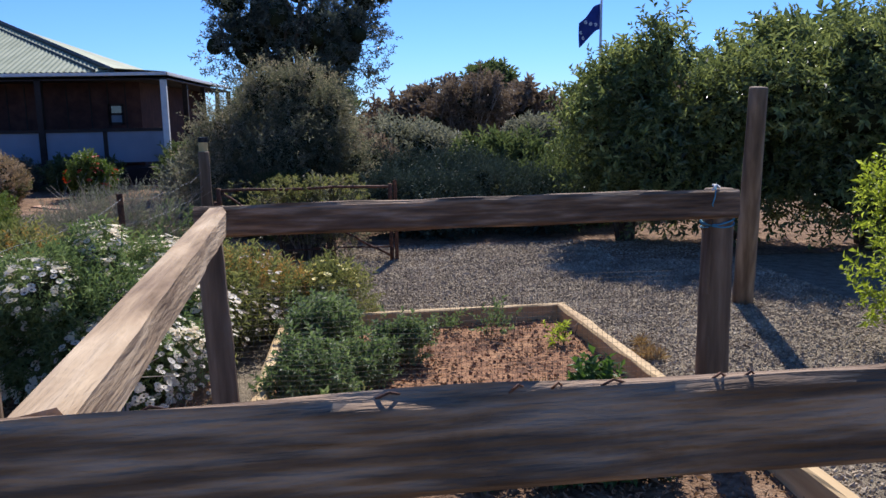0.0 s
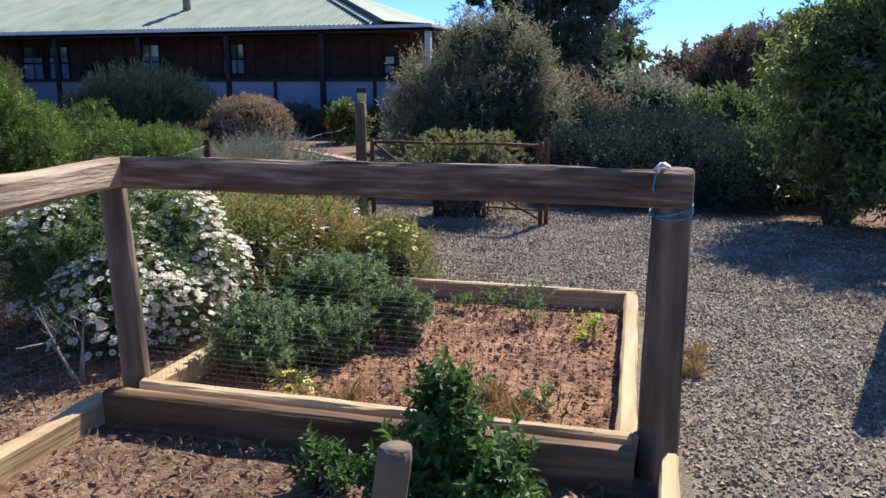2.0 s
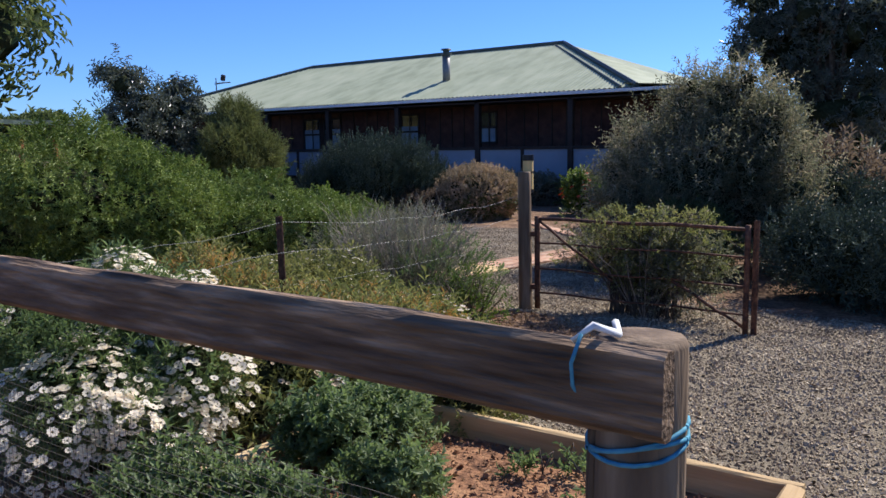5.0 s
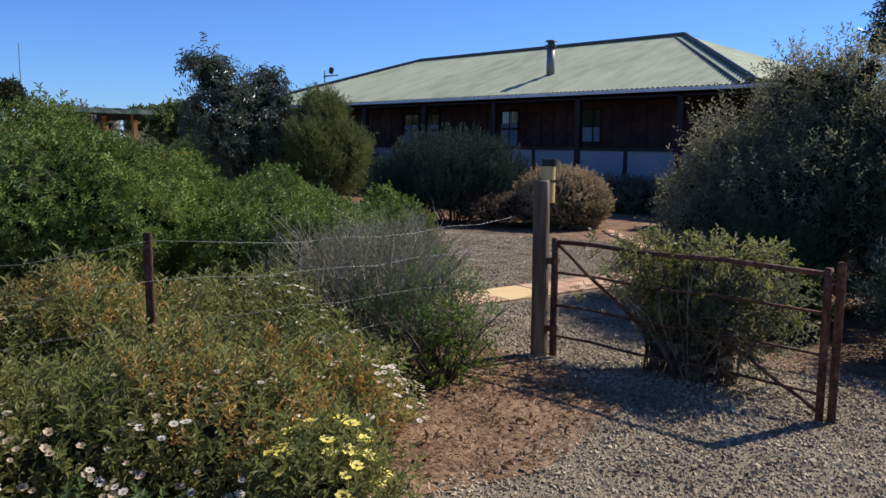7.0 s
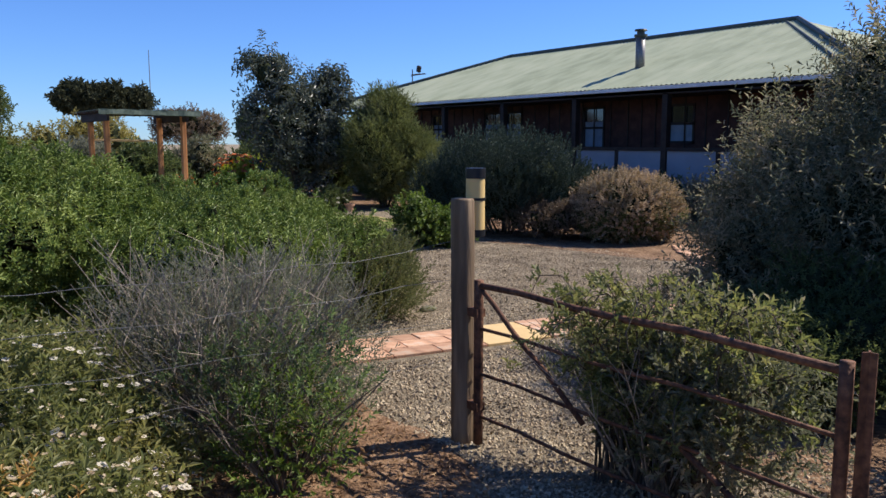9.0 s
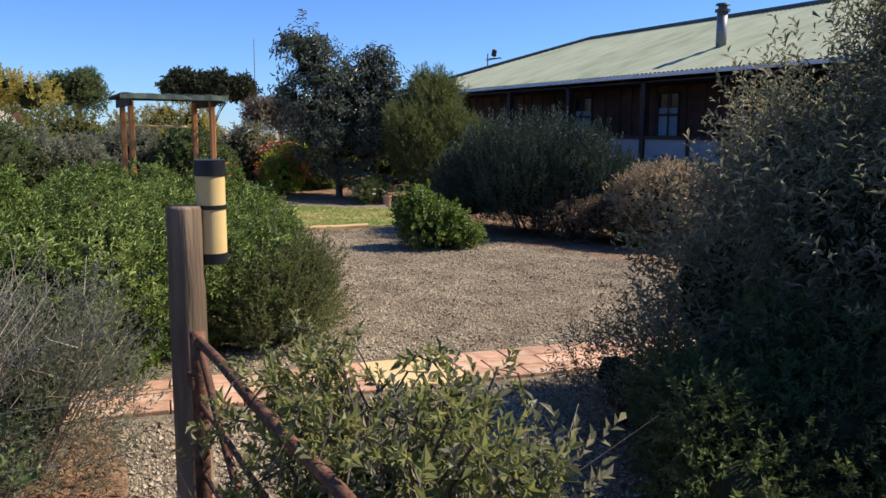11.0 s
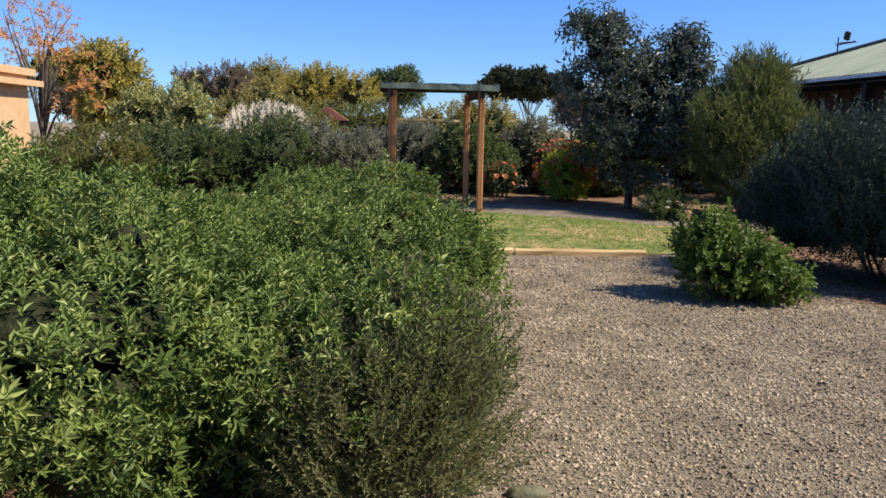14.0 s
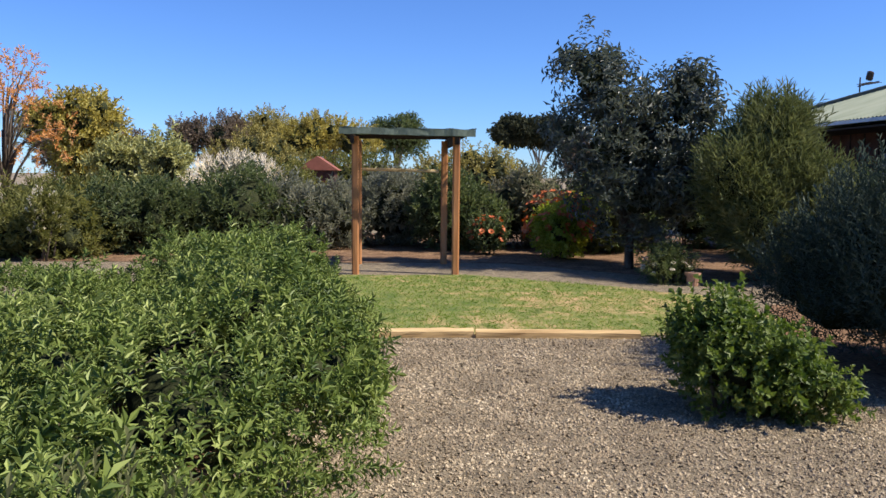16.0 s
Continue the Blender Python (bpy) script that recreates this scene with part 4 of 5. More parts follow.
def tree(name, x, y, blobs, n, protos, material, label, height, r0=0.12, size=(0.8, 1.3), seed=1, limbs=9, core=0.5, deep=0.5, rough=0.25, freq=1.2, up=0.3, category="tree", bark=None, lean=(0, 0), lumps=6, gap=-0.42):
    """A tree: tapered trunk, limbs to the crown's lobes, and a gapped crown of leafy shoots."""
    r = np.random.default_rng(seed)
    ob = thing(name, x, y, 0, label, category)
    blobs = lumpy(blobs, lumps, r)
    p, d = blob_points(blobs, n, r, deep, rough, freq, 0.1, up)
    gaps = lump(p, freq * 2.2, 13.0) > gap
    p, d = p[gaps], d[gaps]
    s = r.uniform(*size, len(p))
    long = r.random(len(p)) < 0.2
    s[long] *= r.uniform(0.9, 1.2, int(long.sum()))
    p[long] += d[long] / np.linalg.norm(d[long], axis=1, keepdims=True) * (0.04 + 0.12 * r.random((int(long.sum()), 1)))
    v, f = scatter(protos, p, d, s, r)
    hang("crown", np_mesh("crown", v, f), material, ob)
    # added dark core, its colour standing for shade among the leaves
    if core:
        hang("inner_shade_core", core_mesh("inner_shade_core", blobs, core, rough, freq), M_CORE, ob)
    bm = bmesh.new()
    top = Vector((lean[0], lean[1], height * 0.55))
    tube(bm, [(0, 0, -0.1), (lean[0] * 0.2, lean[1] * 0.2, height * 0.15), (lean[0] * 0.6, lean[1] * 0.6, height * 0.35), top], [r0 * 1.25, r0, r0 * 0.8, r0 * 0.5], 10, 0.12, seed)
    for i in range(limbs):
        bx, by, bz, rx, ry, rz = blobs[i % len(blobs)]
        s = Vector((lean[0], lean[1], height)) * r.uniform(0.12, 0.5)
        s.z = height * r.uniform(0.12, 0.45)
        t = Vector((bx + r.uniform(-0.6, 0.6) * rx, by + r.uniform(-0.6, 0.6) * ry, bz + r.uniform(-0.1, 0.75) * rz))
        m_ = s.lerp(t, 0.5) + Vector((r.normal() * 0.08, r.normal() * 0.08, 0.12 * height))
        tube(bm, [s, s.lerp(m_, 0.5) + Vector((0, 0, 0.03 * height)), m_, m_.lerp(t, 0.55), t], [r0 * 0.5, r0 * 0.42, r0 * 0.32, r0 * 0.2, r0 * 0.07], 7, 0.15, i)
    part("trunk", bm, bark or M_BARK, ob, smooth=True)
    return ob


# hedge along the paved path
HEDGE = [
    (0.8, 0.0, 0.62, 1.7, 1.38, 0.46), (0.8, 1.22, 0.48, 0.98, 0.8, 0.4), (-1.0, 1.4, 0.55, 1.7, 0.92, 0.47), (-2.9, 1.45, 0.48, 1.5, 0.8, 0.44),
    (-1.4, -0.6, 0.5, 1.8, 1.6, 0.46), (0.55, -1.8, 0.85, 1.45, 1.5, 0.6), (0.7, -2.2, 1.15, 1.2, 1.1, 0.8), (0.15, -1.1, 0.95, 1.2, 1.0, 0.62),
    (-0.9, -3.2, 0.95, 1.7, 1.6, 0.85), (-2.6, -1.9, 0.5, 1.8, 1.7, 0.48), (0.25, -4.4, 0.9, 1.4, 1.5, 0.72), (-0.5, -6.2, 0.75, 1.5, 1.5, 0.75), (-3.2, -0.5, 0.4, 1.8, 1.5, 0.45), (-4.7, 1.0, 0.45, 1.4, 1.1, 0.48),
    (0.8, -0.1, 0.26, 1.55, 1.3, 0.36), (0.75, 1.1, 0.22, 0.88, 0.74, 0.3), (0.5, -2.0, 0.35, 1.4, 1.5, 0.45), (0.2, -4.3, 0.4, 1.3, 1.4, 0.5),
]
bush("hedge", -5.6, 8.6, HEDGE, 60000, S_HEDGE, L_HEDGE, "broad rounded hedge of small bright green leaves", "hedge", (0.78, 1.32), 0.24, 0.13, 3.2, 0.7, 0.4, 12, seed=3, lumps=7, small=(0.18, 0.34), fuzz=0.2)
g = bush("spiky_shrub", -4.2, 10.0, [(0, 0, 0.26, 0.34, 0.4, 0.34), (-0.3, 0.1, 0.3, 0.4, 0.42, 0.36)], 1700, S_ROSE, L_SPIKY, "dull spiky green brown shrub at the hedge end", "shrub", (0.8, 1.5), 0.5, 0.25, 3, 1.4, 0.3, 8, seed=4, lumps=0)
twiggy(g, "twig", 60, 0.5, 0.66, 0.0035, M_BARK, 4)

# flower bed inside the wire fence
DAISY = [(0, 0, 0.44, 0.5, 0.5, 0.44), (0.22, -0.25, 0.38, 0.38, 0.36, 0.36), (-0.35, 0.1, 0.42, 0.42, 0.42, 0.38), (0.3, 0.2, 0.62, 0.25, 0.25, 0.24), (-0.1, -0.3, 0.68, 0.24, 0.24, 0.22), (0.42, -0.1, 0.22, 0.26, 0.3, 0.24), (-0.45, -0.2, 0.6, 0.26, 0.26, 0.24), (0.1, 0.05, 0.86, 0.16, 0.16, 0.16), (0.5, 0.15, 0.45, 0.2, 0.2, 0.2)]
g = bush("daisy_bush", -1.38, 4.62, DAISY, 5000, S_FERN, L_HERB, "rounded daisy bush thick with white flowers", "flower bush", (0.6, 1.0), 0.45, 0.2, 4, 0.7, 0.62, 8, seed=5, lumps=0, fuzz=0.0)
blooms(g, "blossom", DAISY, 3000, flower(9, 0.025, 0.015, 0.15), L_WHITE, (0.7, 1.1), 5, 1.5, 0.14, 3.2, 1.17, 0.14, 0.34, -0.6)
MEADOW = [(0.35, -1.35, 0.2, 0.5, 0.5, 0.4), (-0.2, -0.75, 0.2, 0.8, 0.7, 0.42), (0.4, -0.35, 0.16, 0.6, 0.6, 0.34), (-0.6, 0.0, 0.2, 0.8, 0.7, 0.4), (-0.2, 0.2, 0.12, 0.55, 0.5, 0.28), (0.75, -0.8, 0.16, 0.55, 0.6, 0.36), (-1.1, 0.3, 0.15, 0.6, 0.5, 0.32), (-0.7, -1.0, 0.3, 0.6, 0.6, 0.46)]
g = bush("daisy_patch", -1.45, 6.75, MEADOW, 8500, S_FERN, L_GREEN2, "sprawling patch of daisies going brown and dry", "flower patch", (0.7, 1.3), 0.5, 0.25, 3, 1.1, 0.6, 10, seed=6, lumps=0, fuzz=0.05)
r6 = np.random.default_rng(66)
p6, d6 = blob_points(MEADOW, 3000, r6, 0.15, 0.25, 3, 0.05, 1.0)
hang("dry_growth", np_mesh("dry_growth", *scatter(S_FERN, p6[lump(p6, 1.7, 2.0) > -0.05], d6[lump(p6, 1.7, 2.0) > -0.05], r6.uniform(0.6, 1.0, int((lump(p6, 1.7, 2.0) > -0.05).sum())), r6)), L_DRYF, g, "rust brown dried daisy stalks")
blooms(g, "blossom", MEADOW, 520, flower(9, 0.024, 0.013), L_WHITE, (0.6, 1.1), 8, 1.5, 0.15, 1.4, 1.12, 0.1, 0.3, -0.1)
blooms(g, "faded_blossom", MEADOW, 700, flower(7, 0.018, 0.014, 0.5), L_DRYB, (0.6, 1.2), 9, 1.5, 0.15, 1.9, 1.12, 0.1, 0.3, -0.1)
g = bush("yellow_daisy", 0.03, 5.95, [(0, 0, 0.2, 0.28, 0.28, 0.3)], 700, S_FERN, L_GREEN2, "small yellow flowering daisy by the raised bed", "flower", (0.6, 1.0), 0.5, 0.2, 4, 1, 0.5, 5, seed=9, lumps=0)
blooms(g, "blossom", [(0, 0, 0.28, 0.25, 0.25, 0.28)], 34, flower(9, 0.03, 0.016), L_YPET, (0.9, 1.4), 9, 1.5, 0.35)
g = bush("grey_twiggy_shrub", -1.95, 7.8, [(0, 0, 0.5, 0.55, 0.5, 0.5), (-0.4, -0.2, 0.45, 0.45, 0.45, 0.45), (0.2, 0.2, 0.25, 0.45, 0.4, 0.28)], 2600, S_NEEDLE, L_GREY, "sparse twiggy grey shrub in the flower bed", "shrub", (0.7, 1.4), 0.8, 0.25, 3, 1.4, 0, 0, seed=10, lumps=0)
twiggy(g, "twig", 170, 0.78, 1.05, 0.005, M_TWIG, 11)
p6, d6 = blob_points([(0, 0, 0.3, 0.6, 0.55, 0.4), (0.35, 0.2, 0.45, 0.4, 0.4, 0.35)], 1000, r6, 0.5, 0.3, 3, 0.1, 0.8)
hang("green_growth", np_mesh("green_growth", *scatter(S_SMALL, p6, d6, r6.uniform(0.7, 1.2, len(p6)), r6)), L_HERB, g, "fresh green shoots at the base")
g = bush("lavender", -2.4, 8.35, [(0, 0, 0.4, 0.55, 0.5, 0.45)], 1800, S_NEEDLE, L_GREY, "grey lavender shrub by the wire fence", "shrub", (0.8, 1.5), 0.7, 0.2, 3, 1.2, 0.4, 0, seed=12, lumps=0)
twiggy(g, "twig", 60, 0.6, 0.9, 0.005, M_TWIG, 13)
g = bush("low_shrub", -1.3, 7.85, [(0, 0, 0.26, 0.36, 0.3, 0.28)], 300, S_SMALL, L_MIDGREEN, "thin bare stemmed leafy shrub near the gate post", "shrub", (0.8, 1.4), 0.9, 0.25, 3, 1, 0, 5, seed=14, lumps=0)
twiggy(g, "twig", 26, 0.5, 0.55, 0.006, M_BARK, 14)
for i, (x, y, s) in enumerate(((-0.72, 2.6, 0.8), (-0.95, 3.75, 1.0))):
    g = bush("rose_cane", x, y, [(0, 0, 0.4 * s, 0.12, 0.12, 0.2)], 26, S_SMALL, L_DARK, "bare pruned rose with few leaves", "rose", (0.6, 1.0), 0.9, 0.2, 3, 1, 0, 0, seed=15 + i, lumps=0)
    twiggy(g, "cane", 5, 0.22, 0.55 * s, 0.009, M_TWIG, 16 + i)
    if i == 0:
        blooms(g, "red_flower", [(0, 0, 0.5, 0.1, 0.1, 0.1)], 3, flower(7, 0.025, 0.02, 0.8), L_RED, (0.8, 1.2), 3, 1.5, 0.4)

# raised bed plants
BEDP = [((0.0, 4.1), [(0, 0, 0.12, 0.25, 0.32, 0.2), (0.24, 0.25, 0.1, 0.2, 0.2, 0.16)], 1300), ((0.0, 4.95), [(0, 0, 0.16, 0.25, 0.26, 0.27), (0.08, 0.35, 0.12, 0.2, 0.2, 0.24)], 1300), ((0.5, 4.75), [(0, 0, 0.1, 0.18, 0.18, 0.18)], 420)]
for i, ((x, y), bl, n) in enumerate(BEDP):
    bush("leafy_plant", x, y, [(a, b, c + 0.07, d, e, f) for a, b, c, d, e, f in bl], int(n * 0.8), S_HERB, L_HERB, "soft green herb plant in the raised bed", "plant", (0.4, 0.75), 0.7, 0.2, 4, 0.9, 0.4, 6, seed=20 + i, trunk_r=0.006, floor=0.09)
for i, (x, y, s, m) in enumerate(((0.75, 5.35, 0.3, 0), (1.22, 5.25, 0.8, 0), (1.62, 5.0, 0.35, 1), (1.5, 3.9, 0.35, 0), (0.95, 5.5, 0.3, 0))):
    bush("seedling", x, y, [(0, 0, 0.08 + 0.1 * s, 0.13 * s, 0.13 * s, 0.16 * s)], int(45 * s) + 8, S_SMALL, L_BRIGHT if m else L_HERB, "small green seedling in the raised bed", "plant", (0.8, 1.4), 0.8, 0.2, 4, 1, 0, 3, group="seedlings in the raised bed", seed=30 + i, trunk_r=0.004, floor=0.08, lumps=0)
L_STRAW = leaf_mat("straw_blade", [(0.3, 0.2, 0.09), (0.48, 0.35, 0.17), (0.6, 0.47, 0.26)], 0.2, 0.8, 0.1)
S_BLADE = [sprig(7, 0.12, 0.006, 0.02, 0.9), sprig(6, 0.14, 0.006, 0.02, 0.7)]
for i, (x, y, z, k) in enumerate(((1.25, 3.9, 0.08, 1.3), (1.42, 3.75, 0.08, 0.8), (0.62, 3.72, 0.08, 0.7), (2.2, 4.78, 0.0, 0.8), (2.25, 5.1, 0.0, 0.5))):
    r6t = np.random.default_rng(300 + i)
    m = int(26 * k)
    q6 = np.stack([r6t.normal(size=m) * 0.05 * k, r6t.normal(size=m) * 0.05 * k, np.zeros(m)], 1)
    ob = thing("dry_grass_tuft", x, y, z, "tuft of dry straw coloured grass", "grass tuft", "dry tufts on the soil")
    hang("blade", np_mesh("blade", *scatter(S_BLADE, q6, r6t.normal(size=(m, 3)) * 0.35 + (0, 0, 1), r6t.uniform(0.5, 1.0, m), r6t)), L_STRAW, ob)
g = bush("yellow_daisy", 0.3, 3.76, [(0, 0, 0.11, 0.1, 0.1, 0.06)], 60, S_SMALL, L_GREEN2, "low yellow flower clump in the raised bed", "flower", (0.5, 0.9), 0.6, 0.2, 4, 1, 0, 3, seed=43, lumps=0, floor=0.08, trunk_r=0.004)
blooms(g, "blossom", [(0, 0, 0.12, 0.1, 0.1, 0.07)], 26, flower(7, 0.018, 0.012), L_YPET, (0.8, 1.2), 44, 1.5, 0.1)
bush("leafy_plant", 1.29, 3.05, [(0, 0, 0.27, 0.13, 0.13, 0.34), (0.15, 0.0, 0.12, 0.17, 0.13, 0.17), (-0.16, -0.03, 0.09, 0.14, 0.12, 0.14)], 520, S_HERB, L_HERBD, "dark green leafy plant in the pen", "plant", (0.5, 1.0), 0.8, 0.3, 5, 1.0, 0.4, 8, seed=40, trunk_r=0.007)
bush("leafy_plant", 0.78, 3.08, [(0, 0, 0.05, 0.12, 0.09, 0.07)], 45, S_HERB, L_HERBD, "low green plant by the pen sleeper", "plant", (0.6, 0.9), 0.8, 0.2, 4, 1.0, 0, 4, seed=41, trunk_r=0.004)

# gate shrub and the big grey shrub behind it
g = bush("gate_shrub", -0.28, 9.2, [(0.2, 0.05, 0.42, 0.62, 0.34, 0.42), (0.36, 0.1, 0.5, 0.4, 0.32, 0.42), (-0.25, 0.12, 0.5, 0.45, 0.32, 0.36), (0.2, -0.12, 0.3, 0.5, 0.3, 0.28)], 1300, S_SMALL, L_GREYD, "tangled thin leafed shrub growing through the gate", "shrub", (0.8, 1.5), 0.8, 0.25, 3, 0.7, 0, 7, seed=50)
arching(g, 150, 0.66, 0.98, 50, L_GREEN2, 0.55)
twiggy(g, "twig", 46, 0.7, 0.8, 0.004, M_TWIG, 51)
BIGG = [(0.1, 0.2, 0.95, 0.95, 0.9, 0.95), (0.3, 0.3, 1.5, 0.7, 0.7, 0.65), (-0.75, 0.0, 0.65, 0.6, 0.6, 0.6), (-0.5, 0.5, 1.15, 0.75, 0.75, 0.75), (0.7, 0.3, 0.8, 0.75, 0.7, 0.8), (0.25, 0.2, 1.9, 0.2, 0.2, 0.34), (-0.2, 0.4, 1.75, 0.24, 0.24, 0.36), (0.7, 0.25, 1.6, 0.28, 0.28, 0.36), (-0.75, 0.2, 1.25, 0.3, 0.3, 0.34), (-0.3, -0.3, 0.5, 0.6, 0.5, 0.45), (0.5, 0.2, 2.02, 0.12, 0.12, 0.3), (-0.1, 0.3, 1.98, 0.13, 0.13, 0.28)]
g = bush("large_grey_shrub", -0.85, 12.0, [tuple(1.08 * u for u in b) for b in BIGG], 13000, S_SPRAY, L_GREYD, "large dense grey green shrub with pale drooping tips", "shrub", (0.6, 1.4), 0.55, 0.36, 3.0, 0.7, 0.5, 18, seed=52, trunk_r=0.03, lumps=8, small=(0.2, 0.42), fuzz=0.35, reach=2.0)
bush("grey_low_shrub", -1.85, 11.25, [(0, 0, 0.24, 0.38, 0.34, 0.32), (0.3, 0.2, 0.25, 0.35, 0.35, 0.34)], 900, S_SPRAY, L_GREYD, "small grey green shrub by the path", "shrub", (0.5, 0.9), 0.7, 0.3, 3, 0.8, 0.35, 8, seed=54, lumps=0)
bush("grey_low_shrub", -0.85, 10.98, [(0, 0, 0.3, 0.5, 0.42, 0.42), (0.4, -0.25, 0.3, 0.42, 0.4, 0.38), (0.2, 0.35, 0.45, 0.6, 0.5, 0.5)], 6000, S_SMALL, L_DARK, "low dark green shrub by the gate opening", "shrub", (0.6, 1.1), 0.4, 0.25, 3, 0.4, 0.7, 8, seed=53)

# shrubs round the gravel court
g = bush("rosemary_bush", -8.95, 15.4, [(0, 0, 0.72, 1.22, 1.15, 0.82), (0.7, 0.6, 0.55, 0.75, 0.7, 0.6), (-0.7, -0.4, 0.58, 0.8, 0.8, 0.62)], 4000, S_ROSE, L_ROSE, "large dark rosemary bush with upright shoots", "shrub", (1.2, 2.1), 0.35, 0.2, 2.8, 1.6, 0.7, 12, seed=55, small=(0.2, 0.4), lumps=9, reach=2.0)
p6, d6 = blob_points([(0, 0, 0.78, 1.1, 1.05, 0.8), (0.7, 0.6, 0.6, 0.75, 0.7, 0.6)], 620, r6, 0.12, 0.2, 3, 0.4, 3.0)
hang("upright_growth", np_mesh("upright_growth", *scatter(S_ROSE, p6, d6, r6.uniform(1.6, 2.4, len(p6)), r6)), L_ROSE, g)
bush("round_green_bush", -8.15, 13.2, [(0, 0, 0.3, 0.46, 0.48, 0.34), (0.1, 0.4, 0.18, 0.34, 0.36, 0.22), (-0.1, -0.12, 0.46, 0.3, 0.3, 0.34)], 1700, S_ROUND, L_MIDGREEN, "small bushy shrub with round green leaves", "shrub", (0.8, 1.5), 0.6, 0.2, 3.5, 0.6, 0.5, 7, seed=56, small=(0.22, 0.42), lumps=8, fuzz=0.3)
DRYB = [(0, 0, 0.5, 0.85, 0.85, 0.56)]
g = bush("dry_clipped_bush", -7.0, 16.4, DRYB, 5200, S_SMALL, L_DRYB, "dome shaped clipped bush with dry tan top", "shrub", (1.1, 1.8), 0.15, 0.06, 3, 0.6, 0.85, 8, seed=57, lumps=0)
p6, d6 = blob_points([(0, 0, 0.5, 0.87, 0.87, 0.56)], 4200, r6, 0.1, 0.06, 3, 0.05, 0.6)
low_ = p6[:, 2] < 0.46 + 0.2 * lump(p6, 4.0, 3.0) + 0.08 * r6.normal(size=len(p6))
hang("green_growth", np_mesh("green_growth", *scatter(S_SMALL, p6[low_], d6[low_], r6.uniform(1.0, 1.6, int(low_.sum())), r6)), L_DARK, g, "dark green shoots round the sides")
bush("russet_shrub", -7.9, 15.4, [(0, 0, 0.3, 0.6, 0.5, 0.4)], 1300, S_SMALL, L_BROWN, "low russet brown shrub beside the rosemary", "shrub", (1.0, 1.6), 0.4, 0.2, 3, 0.6, 0.6, 6, seed=58)
g = bush("red_flower_shrub", -5.3, 18.0, [(0, 0, 0.4, 0.5, 0.5, 0.5)], 900, S_ROUND, L_MIDGREEN, "green shrub with red and orange flowers before the house", "flower bush", (1.1, 1.8), 0.5, 0.2, 3, 0.8, 0.5, 5, seed=59)
blooms(g, "blossom", [(0, 0, 0.42, 0.5, 0.5, 0.5)], 40, flower(7, 0.05, 0.035, 0.5), L_RED, (0.8, 1.2), 4, 1.0, 0.3)
for i, (x, y, a, h) in enumerate(((-9.6, 20.3, 0.7, 0.7), (-7.9, 20.2, 0.8, 0.65), (-6.0, 20.0, 0.8, 0.7), (-3.2, 18.6, 0.8, 0.9), (-2.6, 16.4, 0.8, 0.8), (-11.4, 20.2, 0.8, 0.8), (-3.6, 20.6, 0.7, 0.9))):
    bush("border_shrub", x, y, [(0, 0, h * 0.45, a, a * 0.8, h * 0.55)], 600, S_MIDF, (L_DARK, L_GREY, L_DARK)[i % 3], "dark low shrub in the border before the house", "shrub", (0.8, 1.3), 0.35, 0.2, 2.5, 0.7, 0.7, 5, group="border shrubs", seed=60 + i)

# left tree with the wispy shrub and the lawn's far border
tree("multi_stem_tree", -16.3, 14.95, [(0, -0.3, 2.1, 1.2, 1.2, 1.0), (0, -0.72, 3.15, 0.62, 0.58, 0.85), (0.1, 0.82, 2.65, 0.65, 0.6, 0.8), (0, 0.1, 1.2, 1.2, 1.2, 0.85), (-0.3, 0.9, 1.7, 0.85, 0.85, 0.9)], 5400, S_BROADF, L_TREE1, "multi-stemmed tree with drooping dull green leaves", 3.2, 0.07, (0.7, 1.2), 71, 16, 0.4, 0.6, 0.25, 2.0, 0.1, lumps=5, gap=-0.2)
bush("wispy_shrub", -15.0, 16.6, [(0, 0, 1.2, 0.95, 0.95, 1.2), (-0.1, 0.1, 2.1, 0.6, 0.6, 0.62), (0.1, 0.3, 0.8, 1.0, 0.95, 0.8)], 7600, S_WISP, L_WISP, "tall feathery olive green shrub", "shrub", (0.8, 1.5), 0.5, 0.2, 2.6, 1.2, 0.62, 8, seed=72, trunk_r=0.03)
g = bush("red_flower_shrub", -17.9, 14.1, [(0, 0, 0.5, 0.6, 0.6, 0.6), (0.1, 0.3, 0.8, 0.4, 0.4, 0.35)], 1500, S_ROUND, L_BRIGHT, "bright green shrub with red flowers by the tree", "flower bush", (1.1, 1.9), 0.5, 0.2, 3, 0.8, 0.5, 5, seed=73)
blooms(g, "blossom", [(0, 0, 0.65, 0.65, 0.65, 0.6)], 150, flower(7, 0.06, 0.04, 0.5), L_REDO, (0.9, 1.5), 5, 1.0, 0.4)
g = bush("red_flower_shrub", -18.6, 12.8, [(0, 0, 0.35, 0.35, 0.35, 0.35)], 500, S_ROUND, L_DARK, "small dark shrub with orange red flowers", "flower bush", (1.0, 1.6), 0.5, 0.2, 3, 0.8, 0.5, 5, seed=74)
blooms(g, "blossom", [(0, 0, 0.4, 0.36, 0.36, 0.36)], 40, flower(7, 0.06, 0.04, 0.5), L_REDO, (0.8, 1.3), 6, 1.0, 0.3)
g = bush("white_daisy", -14.6, 15.0, [(0, 0, 0.16, 0.4, 0.35, 0.25)], 500, S_FERN, L_DARK, "low white daisy clump in shade", "flower", (0.9, 1.4), 0.5, 0.2, 3, 0.8, 0.5, 4, seed=75)
blooms(g, "blossom", [(0, 0, 0.2, 0.4, 0.36, 0.25)], 70, flower(9, 0.045, 0.02), L_WHITE, (0.8, 1.2), 7, 1.0, 0.15)
